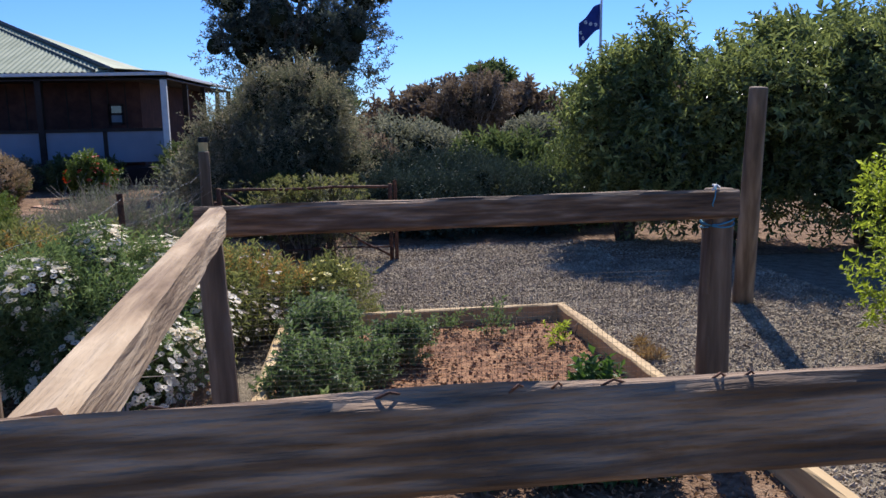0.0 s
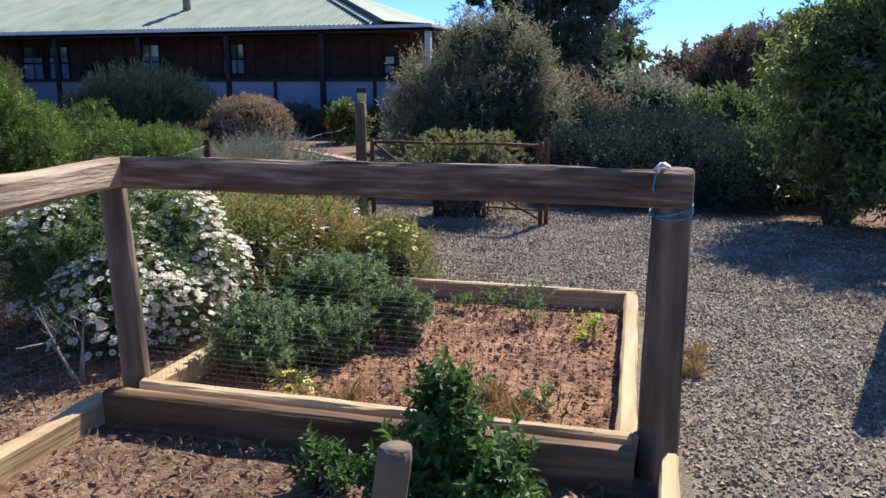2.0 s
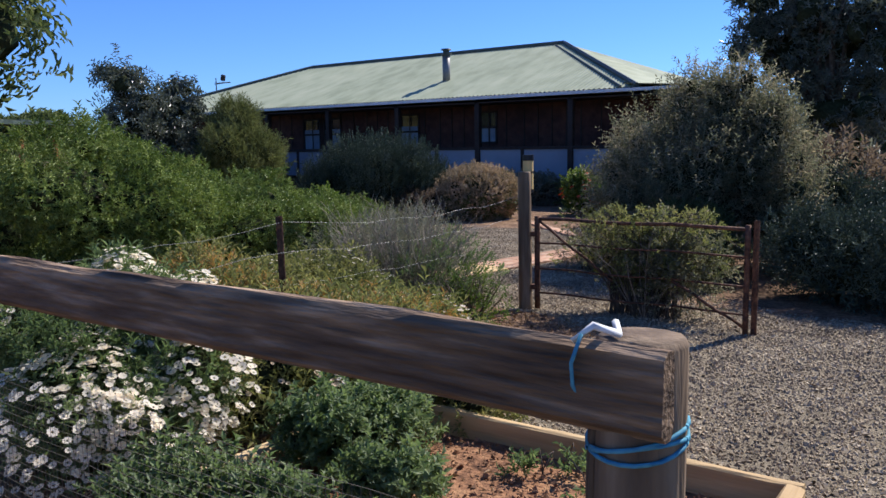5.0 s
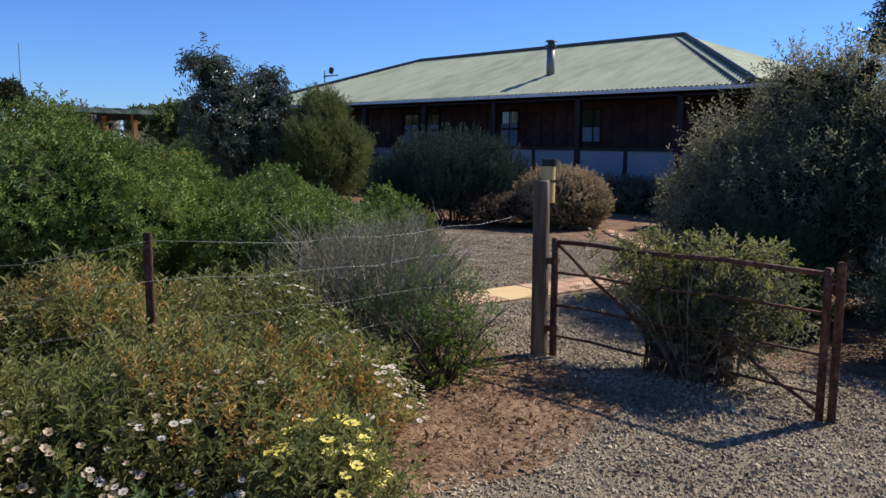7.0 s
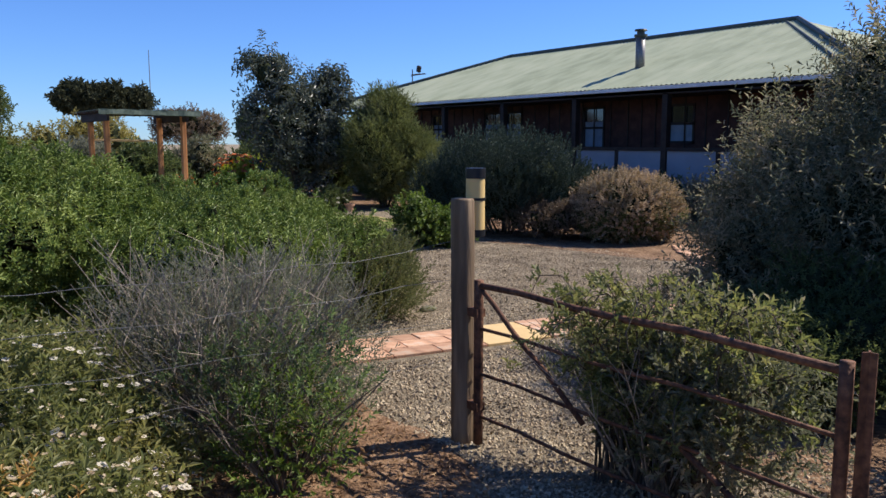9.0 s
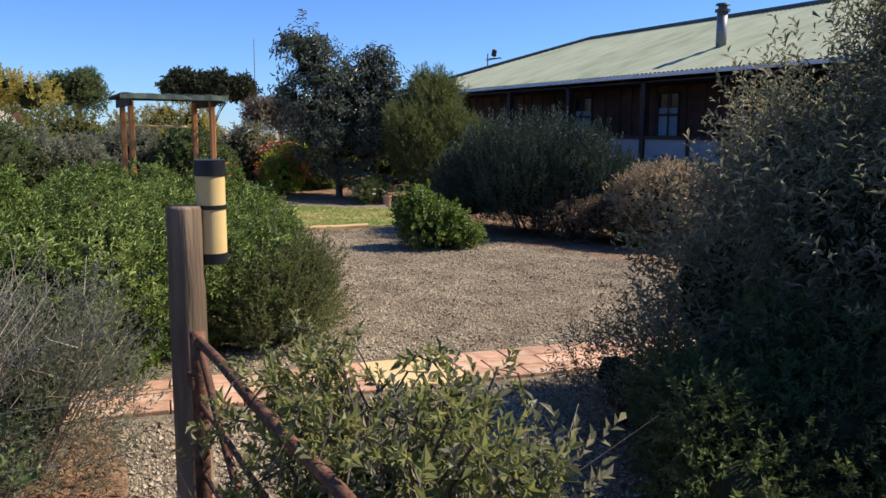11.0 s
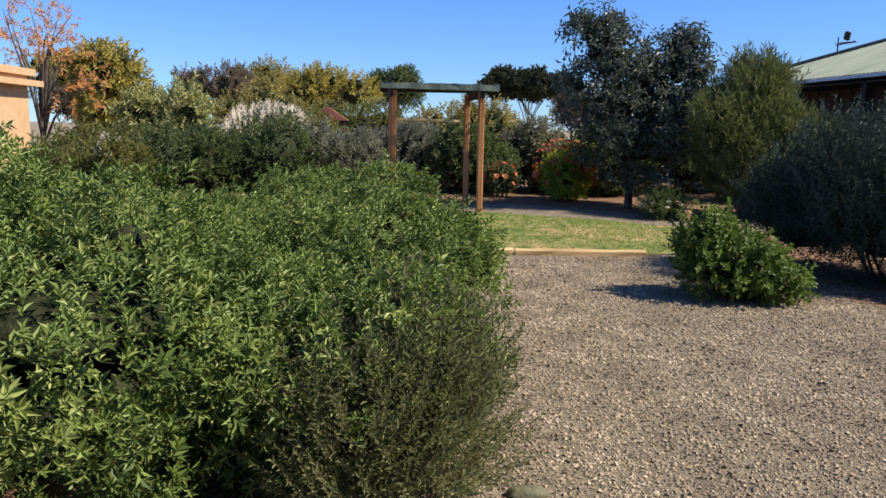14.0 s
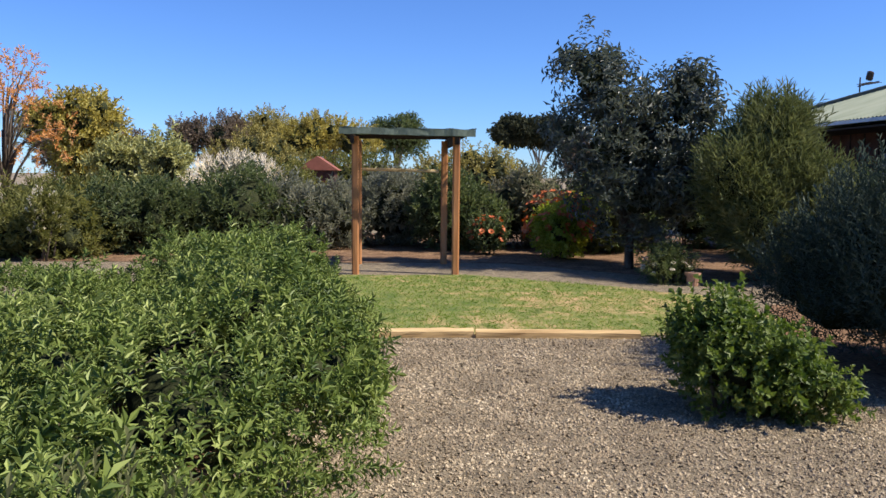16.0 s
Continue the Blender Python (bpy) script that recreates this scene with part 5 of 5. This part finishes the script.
BORDER = [(-18.6, 4.2, 1.5, 0.8, L_OLIVEG), (-19.4, 5.8, 1.4, 1.25, L_DARK), (-19.9, 7.6, 1.4, 1.3, L_DARK), (-20.2, 9.1, 1.2, 1.2, L_GREY), (-20.8, 10.9, 1.1, 1.5, L_GREY), (-19.9, 12.2, 1.0, 1.35, L_DARK), (-20.6, 13.9, 1.2, 1.45, L_GREYD), (-19.6, 15.3, 1.1, 1.5, L_DARK), (-20.5, 17.5, 1.6, 1.9, L_DARK), (-17.8, 18.8, 1.4, 1.6, L_DARK), (-21.0, 4.0, 1.5, 1.3, L_OLIVEG), (-22.8, 8.0, 1.6, 1.5, L_OLIVEG)]
for i, (x, y, a, h, m) in enumerate(BORDER):
    bush("border_shrub", x, y, [(0, 0, h * 0.5, a, a, h * 0.55), (0.2, a * 0.5, h * 0.4, a * 0.7, a * 0.7, h * 0.45)], 1100, S_MIDF, m, "dense dark shrub in the garden's far border", "shrub", (0.9, 1.5), 0.3, 0.2, 1.8, 0.6, 0.74, 5, group="far border shrubs", seed=80 + i)
g = bush("white_flower_shrub", -21.6, 7.5, [(0, 0, 1.1, 0.9, 0.95, 0.6)], 900, S_MIDF, L_GREY, "shrub with pale white flower sprays", "flower bush", (0.8, 1.2), 0.3, 0.2, 2, 1.0, 0.7, 5, seed=95)
blooms(g, "blossom", [(0, 0, 1.15, 0.9, 0.95, 0.6)], 420, S_WISP[0], L_WHITE, (0.9, 1.5), 9, 1.6, 1.0)
g = bush("white_flower_shrub", -17.2, 5.0, [(0, 0, 0.7, 0.25, 0.22, 0.5)], 260, S_MIDF, L_OLIVEG, "narrow shrub with pale cream flowers", "flower bush", (0.7, 1.1), 0.3, 0.2, 2, 1.0, 0.6, 4, seed=96)
blooms(g, "blossom", [(0, 0, 0.75, 0.25, 0.22, 0.5)], 90, S_SMALL[0], L_WHITE, (1.0, 1.6), 10, 1.0, 0.5)

# far trees
M_PALEBARK = mat("pale_bark", [(0.2, 0.17, 0.14), (0.4, 0.35, 0.29)], 8, 0.9)
FAR = [(-31, 0.6, 3.3, 1.25, 1.1, L_YELLOW, 0), (-29.2, 3.2, 1.7, 1.3, 1.3, L_BRIGHTO, 0), (-47, 1.5, 3.5, 2.0, 1.4, L_BROWN, 1), (-49, 4.2, 3.7, 2.0, 1.5, L_OLIVE, 1), (-46, 7.7, 3.4, 2.5, 1.5, L_YELLOW, 1), (-50, 11.4, 3.8, 1.7, 1.2, L_DARK, 1), (-38, 14.6, 1.5, 2.4, 1.3, L_OLIVE, 0), (-90, 27.3, 6.2, 4.4, 1.5, L_PINE, 2), (-45, -5, 3.8, 2.4, 1.8, L_OLIVE, 1), (-40, -2, 2.6, 2.0, 1.6, L_BROWN, 1), (-38, 5.5, 1.8, 2.2, 1.4, L_OLIVE, 0), (-36, 9.5, 1.4, 2.2, 1.2, L_OLIVEG, 0), (-52, 24, 2.6, 2.4, 1.4, L_BROWN, 1), (-60, 34, 2.6, 3.0, 1.6, L_DARK, 1)]
for i, (x, y, z, a, c, m, kind_) in enumerate(FAR):
    flat = 0.7 if kind_ == 2 else 1.0
    r9 = random.Random(i)
    bl = [(r9.uniform(-0.3, 0.3) * a, r9.uniform(-0.3, 0.3) * a, z - 0.1 * c, a * 0.75, a * 0.8, c * flat), (0, a * 0.55, z - 0.25 * c, a * 0.6, a * 0.6, c * 0.7 * flat), (0, -a * 0.55, z - 0.2 * c, a * 0.6, a * 0.6, c * 0.75 * flat)]
    if kind_ == 0:
        bl.append((0, 0, z * 0.45, a * 0.8, a * 0.9, z * 0.45))
    tree("far_tree", x, y, bl, 1700 if x > -60 else 1800, S_FARG if x > -60 else S_FARF, m, ("yellow olive gum tree in the distance", "spreading gum tree in the distance", "dark umbrella shaped pine in the distance")[kind_], z + c, 0.13, (0.75, 1.2) if x > -60 else (1.4, 2.2), 100 + i, 12, 0.58 if x > -60 else 0.8, 0.5, 0.25, 1.2, 0.5, bark=M_PALEBARK, gap=-0.42 if x > -60 else -0.8)
tree("orange_leaf_tree", -26.0, 0.4, [(0, 0, 4.3, 1.1, 1.1, 0.8), (0.2, 0.7, 3.5, 0.8, 0.8, 0.8), (0, 1.1, 2.3, 0.9, 0.9, 0.8), (0.2, -0.7, 3.4, 0.9, 0.9, 0.9)], 520, S_MIDF, L_ORANGE, "half bare tree with orange autumn leaves", 4.8, 0.07, (0.9, 1.4), 120, 22, 0, 0.9, 0.3, 2, 0.2, gap=-0.1)
tree("overhanging_tree", -4.6, 4.85, [(0, 0, 3.2, 1.2, 1.1, 1.0), (0.6, 0.45, 2.5, 0.65, 0.6, 0.5), (-0.8, -0.6, 3.0, 1.2, 1.2, 1.0)], 5200, S_BROADF, L_DARK, "dark leafy tree rising over the hedge", 3.6, 0.09, (0.6, 1.0), 121, 9, 0.55, 0.5, 0.25, 2)

# behind the court towards the flagpole
tree("large_tree", -0.9, 20.0, [(0, 0, 3.6, 1.7, 1.6, 1.5), (-1.0, 0.2, 3.2, 1.3, 1.2, 1.2), (1.1, 0, 3.3, 1.3, 1.2, 1.3), (0.2, 0.3, 4.8, 1.3, 1.2, 1.1), (0, 0, 2.0, 1.5, 1.4, 1.1), (1.7, 0.2, 4.4, 0.6, 0.6, 0.6), (-1.5, 0, 4.3, 0.6, 0.6, 0.5)], 6000, S_MIDF, L_TREE1, "large dark tree with feathery foliage near the house", 4.6, 0.16, (0.8, 1.3), 122, 16, 0.42, 0.6, 0.28, 1.4, 0.3, lumps=8, gap=-0.25)
g = tree("brown_shrub_tree", 3.5, 21.5, [(0, 0, 1.5, 1.0, 0.95, 1.0), (-0.6, 0, 1.1, 0.8, 0.8, 0.8), (0.45, 0.3, 1.9, 0.65, 0.65, 0.6)], 2600, S_MIDF, L_BROWN, "brownish dense shrub tree beyond the court", 2.4, 0.1, (0.9, 1.5), 123, 12, 0.5, 0.5, 0.25, 1.5, gap=-0.25)
twiggy(g, "twig", 60, 1.5, 2.7, 0.012, M_TWIG, 124)
bush("grey_dome_shrub", 4.75, 18.8, [(0, 0, 0.72, 0.82, 0.8, 0.72)], 1500, S_MIDF, L_GREY, "grey mauve dome shaped shrub beyond the court", "shrub", (0.7, 1.1), 0.2, 0.06, 3, 0.8, 0.85, 6, seed=125, lumps=0)
for i, (x, y, a, h, m) in enumerate(((1.2, 10.9, 0.9, 0.85, L_ROSE), (2.5, 11.0, 0.95, 0.95, L_ROSE), (3.5, 11.6, 0.9, 1.05, L_DARK), (1.9, 12.6, 1.0, 1.1, L_ROSE), (0.6, 12.8, 0.9, 1.1, L_ROSE), (3.0, 14.2, 0.95, 1.15, L_DARK), (4.6, 13.0, 1.2, 1.1, L_DARK), (0.2, 15.0, 1.1, 1.3, L_BROWN), (1.6, 16.5, 1.3, 1.5, L_GREY), (-2.0, 14.2, 0.9, 1.0, L_GREY))):
    bush("grey_shrub", x, y, [(0, 0, h * 0.42, a, a * 0.9, h * 0.58), (0.3 * a, -0.2 * a, h * 0.35, a * 0.7, a * 0.7, h * 0.5)], 2300 if y < 13 else 900, S_SPRAY if y < 13 else S_MIDF, m, "grey green shrub in the border round the court", "shrub", (0.9, 1.5), 0.35, 0.2, 2.5, 0.8, 0.7, 6, group="grey border shrubs", seed=130 + i)
RB = [((3.75, 9.75), [(0, 0, 1.15, 0.75, 0.8, 1.0), (0.1, 0.1, 2.0, 0.4, 0.42, 0.5), (0.3, -0.3, 0.75, 0.8, 0.7, 0.6), (-0.35, -0.2, 1.7, 0.35, 0.35, 0.4)]), ((5.2, 9.5), [(0, 0, 1.3, 0.95, 0.9, 1.05), (0.3, -0.1, 2.15, 0.5, 0.55, 0.6), (-0.3, -0.4, 0.8, 0.85, 0.8, 0.65), (-0.4, -0.5, 1.6, 0.6, 0.7, 0.5), (-0.1, -1.1, 1.75, 0.6, 0.65, 0.55)]), ((6.5, 8.7), [(0, 0, 1.2, 1.1, 1.0, 1.0), (-0.3, -0.2, 2.1, 0.75, 0.7, 0.6), (-0.4, -0.4, 0.8, 0.95, 0.8, 0.65), (-0.6, -0.7, 1.7, 0.6, 0.6, 0.5)]), ((8.4, 8.2), [(0, 0, 1.2, 1.2, 1.0, 1.1), (-0.4, 0, 1.9, 0.7, 0.7, 0.6)])]
for i, ((x, y), bl) in enumerate(RB):
    bush("tall_shrub", x, y, bl + [(0.35, -0.15, 2.45, 0.18, 0.2, 0.3)], 4800, S_BROADG, L_TALL, "tall dark leafy shrub with sunlit yellow green tips", "shrub", (0.7, 1.3), 0.5, 0.36, 3.0, 0.5, 0.6, 12, group="tall shrubs by the gravel", seed=150 + i, floor=0.35, trunk_r=0.035, lumps=8, small=(0.2, 0.42), fuzz=0.4, reach=2.6)
bush("bright_shrub", 4.1, 4.45, [(0, 0, 0.95, 0.55, 0.5, 0.5), (0.2, -0.2, 0.6, 0.5, 0.5, 0.42), (0.35, 0.2, 1.25, 0.4, 0.4, 0.35), (-0.2, 0.1, 0.45, 0.35, 0.35, 0.25)], 1900, S_BROAD, L_BRIGHT, "light green leafy shrub beside the gravel", "shrub", (0.55, 0.95), 0.7, 0.3, 3, 0.3, 0.35, 4, seed=160, trunk_r=0.012, floor=0.15)
for i, (x, y, z, a, c, m) in enumerate(((7.5, 32, 1.3, 1.8, 1.2, L_BROWN), (3.5, 34, 1.3, 2.0, 1.3, L_BROWN), (12, 34, 1.6, 2.4, 1.6, L_DARK), (7.5, 40, 3.0, 1.0, 1.1, L_DARK), (17, 36, 2.4, 3.0, 2.2, L_DARK), (-2, 36, 1.8, 2.6, 1.8, L_DARK), (24, 32, 3.0, 3.4, 2.6, L_DARK), (15, 24, 2.0, 2.4, 2.0, L_DARK), (11.5, 19, 1.8, 2.2, 1.8, L_DARK), (10, 26, 1.2, 2.0, 1.3, L_BROWN), (14, 12, 2.0, 2.2, 1.9, L_TALL))):
    tree("far_tree", x, y, [(0, 0, z, a, a * 0.9, c), (a * 0.5, 0, z * 0.75, a * 0.7, a * 0.7, c * 0.8), (-a * 0.5, 0.2, z * 0.7, a * 0.7, a * 0.7, c * 0.8)], 800, S_FARF, m, "dark scrubby tree beyond the garden", z + c, 0.12, (0.8, 1.3), 170 + i, 5, 0.72, 0.3, 0.2, 1.0, 0.4)

# ---- flagpole ----
flagpole = thing("flagpole", 12.2, 37.5, 0, "white flagpole flying a blue flag with white stars", "flagpole")
bm = bmesh.new()
tube(bm, [(0, 0, 0), (0.05, 0, 3.5), (0.1, 0, 7.2)], [0.09, 0.075, 0.05], 10)
part("pole", bm, M_WHITE, flagpole, smooth=True)
M_FLAG = mat("blue_flag_cloth", [(0.015, 0.03, 0.16), (0.025, 0.05, 0.24)], 4, 0.8)
gx, gz = np.meshgrid(np.linspace(0, 1, 14), np.linspace(0, 1, 10), indexing="ij")
fx, fz = -gx * 1.05 + 0.1, 6.6 - gz * 1.15 - gx * 0.75 + 0.12 * np.sin(gx * 5)
fy = 0.16 * np.sin(gx * 7 + gz * 2)
idx = np.arange(140).reshape(14, 10)
hang("flag", np_mesh("flag", np.stack([fx.ravel(), fy.ravel(), fz.ravel()], 1), np.stack([idx[:-1, :-1].ravel(), idx[1:, :-1].ravel(), idx[1:, 1:].ravel(), idx[:-1, 1:].ravel()], 1), True), M_FLAG, flagpole, "blue flag with white stars")
for a, b in ((0.75, 0.2), (0.8, 0.75), (0.55, 0.5), (0.9, 0.45), (0.3, 0.75)):
    v, f = flower(7, 0.09, 0.07, 0.0)
    w = np.stack([v[:, 0], np.zeros(len(v)), v[:, 1]], 1) + (-a * 1.05 + 0.1, 0.16 * math.sin(a * 7 + b * 2) - 0.03, 6.6 - b * 1.15 - a * 0.75 + 0.12 * math.sin(a * 5))
    hang("star", np_mesh("star", w, f), M_WHITE, flagpole)

# ---- far buildings ----
M_CREAMW = mat("cream_wall", [(0.5, 0.31, 0.15), (0.58, 0.38, 0.2)], 3, 0.85)
shed = thing("cream_building", -22.0, 0.45, 0, "cream building with a flat overhanging roof", "building")
bm = bmesh.new()
box(bm, -1.5, 1.0, -3.5, 0.6, 0, 2.35)
part("wall", bm, M_CREAMW, shed)
bm = bmesh.new()
box(bm, -1.8, 1.3, -3.8, 0.9, 2.35, 2.5)
box(bm, -1.7, 1.2, -3.7, 0.75, 2.62, 2.8)
box(bm, -1.5, 1.0, -3.5, 0.6, 2.5, 2.62)
part("roof", bm, M_CREAMW, shed)
hut = thing("red_roof_shed", -33, 8.4, 0, "small shed with a rusty red roof", "shed")
bm = bmesh.new()
box(bm, -1, 1, -0.6, 0.6, 0, 1.7)
part("wall", bm, M_WALLB, hut)
bm = bmesh.new()
vs = [bm.verts.new(c) for c in ((-1.1, -0.75, 1.65), (1.1, -0.75, 1.65), (1.1, 0, 2.15), (-1.1, 0, 2.15), (1.1, 0.75, 1.65), (-1.1, 0.75, 1.65))]
for q in ((0, 1, 2, 3), (3, 2, 4, 5), (0, 3, 5), (1, 4, 2)):
    bm.faces.new([vs[k] for k in q])
part("roof", bm, mat("rusty_roof", [(0.2, 0.07, 0.045), (0.3, 0.11, 0.07)], 4, 0.7), hut)
mast = thing("radio_mast", -95, 33.5, 0, "thin lattice radio mast in the distance", "mast")
bm = bmesh.new()
tube(bm, [(0, 0, 0), (0, 0, 12)], [0.07, 0.045], 5)
part("shaft", bm, M_WIRE, mast)

upole = thing("utility_pole", 22.2, 60, 0, "distant timber utility pole with cross arm", "utility pole")
bm = bmesh.new()
tube(bm, [(0, 0, 0), (0, 0, 6.3)], [0.16, 0.12], 8)
part("shaft", bm, M_DARKT, upole)
for z in (5.9, 5.4):
    bm = bmesh.new()
    box(bm, -0.75, 0.75, -0.06, 0.06, z, z + 0.12)
    part("cross_arm", bm, M_DARKT, upole)

# ---- small things on the ground ----
rock = thing("rock", -4.22, 10.63, 0, "flat greenish brown stone lying in the gravel", "stone")
bm = bmesh.new()
bmesh.ops.create_icosphere(bm, subdivisions=3, radius=1)
for v in bm.verts:
    k = 1 + 0.18 * noise.noise(v.co * 1.6)
    v.co = Vector((v.co.x * 0.055 * k, v.co.y * 0.085 * k, 0.018 + v.co.z * 0.032 * k))
part("body", bm, mat("green_brown_rock", [(0.1, 0.1, 0.06), (0.2, 0.18, 0.1)], 30, 0.8, 0.3), rock, smooth=True)
pot = thing("flower_pot", -14.2, 15.25, 0, "small terracotta flower pot", "pot")
bm = bmesh.new()
tube(bm, [(0, 0, 0), (0, 0, 0.15), (0, 0, 0.151), (0, 0, 0.19)], [0.075, 0.1, 0.115, 0.115], 16)
part("body", bm, M_PAVE, pot)


def pebble():
    v = np.array([(1, 0.1, -0.2), (-0.9, -0.1, -0.2), (0.1, 0.8, -0.2), (-0.1, -0.9, -0.2), (0.15, 0.05, 0.85)], float)
    f = np.array([(0, 2, 4), (2, 1, 4), (1, 3, 4), (3, 0, 4)])
    return v, f


def inside(p, poly):
    x, y = p[:, 0], p[:, 1]
    c = np.zeros(len(p), bool)
    n = len(poly)
    for i in range(n):
        (x0, y0), (x1, y1) = poly[i], poly[(i + 1) % n]
        c ^= ((y0 > y) != (y1 > y)) & (x < (x1 - x0) * (y - y0) / (y1 - y0 + 1e-12) + x0)
    return c


BEDS = [[(-0.6, 0.6), (2.2, 0.6), (2.2, 3.4), (1.9, 5.8), (-0.4, 5.8), (-0.6, 3.4)], [(-1.0, 8.75), (-2.8, 8.75), (-2.8, 1.0), (-0.65, 1.0), (-0.65, 5.8), (-0.3, 6.3), (-0.15, 7.2), (-0.4, 8.2)], [(-2.55, 12.3), (-3.15, 12.45), (-4.75, 2.9), (-4.1, 2.9)], [(-4.4, 9.7), (-9.4, 10.0), (-9, 5), (-4, 5)], [(-10.6, 9), (-10.6, 16), (-16, 16), (-16, 9)]]


def litter(name, poly, n, protos, material, label, category, size, z=0.0, flat=0.5, avoid=(), seed=1, patchy=None):
    """Loose small pieces lying about inside a stretch of the plan."""
    r = np.random.default_rng(seed)
    q = np.array(poly)
    p = np.stack([r.uniform(q[:, 0].min(), q[:, 0].max(), n * 2), r.uniform(q[:, 1].min(), q[:, 1].max(), n * 2), np.full(n * 2, z)], 1)
    keep = inside(p, poly)
    for a in avoid:
        keep &= ~inside(p, a)
    if patchy:
        keep &= lump(p, 1.6, 4.0) + 0.5 * lump(p, 6.0, 1.0) > patchy - 0.5 * r.random(len(p))
    p = p[keep][:n]
    d = r.normal(size=p.shape) * flat + (0, 0, 1)
    s = r.uniform(size[0], size[1], len(p)) * (0.6 + 0.8 * r.random(len(p)) ** 3)
    v, f = scatter(protos, p, d, s, r)
    ob = hang(name, np_mesh(name, v, f), material)
    return tagged(ob, label, category, kind="stuff")


L_STONE = leaf_mat("gravel_pieces", [(0.12, 0.095, 0.065), (0.275, 0.212, 0.136), (0.43, 0.34, 0.222), (0.65, 0.54, 0.37)], 0, 0.85)
L_LITTER = leaf_mat("dry_litter", [(0.12, 0.07, 0.035), (0.3, 0.19, 0.1), (0.52, 0.37, 0.22)], 0.1, 0.8)
L_CLOD = leaf_mat("soil_clod", [(0.12, 0.064, 0.035), (0.28, 0.145, 0.072), (0.44, 0.25, 0.13)], 0, 0.95)
L_GRASS = leaf_mat("grass_blade", [(0.07, 0.14, 0.02), (0.13, 0.225, 0.03), (0.22, 0.3, 0.05), (0.42, 0.38, 0.12)], 0.3)
stones = [pebble()]
flat_stones = [(v * (1, 1, 0.65), f) for v, f in stones]
litter("gravel", [(-0.3, 5.85), (-1.0, 8.7), (-2.95, 8.8), (-2.5, 12.0), (0.7, 9.95), (4.5, 9.8), (4.6, 3.0), (2.0, 1.2)], 92000, stones, L_STONE, "loose grey brown gravel stones", "gravel", (0.010, 0.018), 0.003, 0.6, BEDS[:2], 1)
litter("gravel", [(-3.7, 9.3), (-5.2, 9.9), (-10.5, 10.0), (-10.5, 14.2), (-8.5, 14.6), (-6.5, 15.2), (-3.2, 15.0), (-3.25, 11.9)], 88000, flat_stones, L_STONE, "loose tan gravel stones of the court", "gravel", (0.009, 0.016), 0.003, 0.6, BEDS, 2)
litter("leaf_litter", [(-0.44, 0.7), (2.05, 0.7), (2.05, 3.3), (-0.44, 3.3)], 5200, [flat_leaf(1, 0.45, 0.3, 0.3), flat_leaf(1, 0.2, 0.2, 0.1)], L_LITTER, "dry brown leaves on the pen's soil", "leaves", (0.025, 0.06), 0.045, 1.2, (), 3)
litter("leaf_litter", [(-2.8, 2.0), (-0.6, 2.0), (-0.6, 5.8), (0.05, 7.2), (-0.2, 8.3), (-1.0, 8.75), (-2.8, 8.7)], 12000, [flat_leaf(1, 0.4, 0.3, 0.3), flat_leaf(1, 0.15, 0.2, 0.1)], L_LITTER, "dry brown leaves under the flowers", "leaves", (0.025, 0.06), 0.025, 1.2, (), 4)
litter("soil_clods", [(-0.25, 3.53), (1.85, 3.53), (1.78, 5.64), (-0.22, 5.64)], 2800, stones, L_CLOD, "loose red soil clods in the raised bed", "soil", (0.005, 0.02), 0.083, 0.6, (), 5)
litter("grass", [(-10.75, 10.3), (-10.55, 13.2), (-10.9, 15.0), (-13.0, 15.0), (-14.4, 13.6), (-15.2, 12.0), (-15.2, 9.6), (-11, 9.2)], 56000, [flat_leaf(1, 0.13, 0.1, 0.15)], L_GRASS, "short patchy lawn grass", "grass", (0.03, 0.065), 0.01, 0.8, (), 6, -0.62)
litter("bed_litter", [(-0.25, 3.53), (1.85, 3.53), (1.78, 5.64), (-0.22, 5.64)], 900, [flat_leaf(1, 0.3, 0.3, 0.3), flat_leaf(1, 0.1, 0.2, 0.1)], L_LITTER, "dry stalks and leaves on the bed's soil", "leaves", (0.02, 0.06), 0.092, 1.0, (), 7)
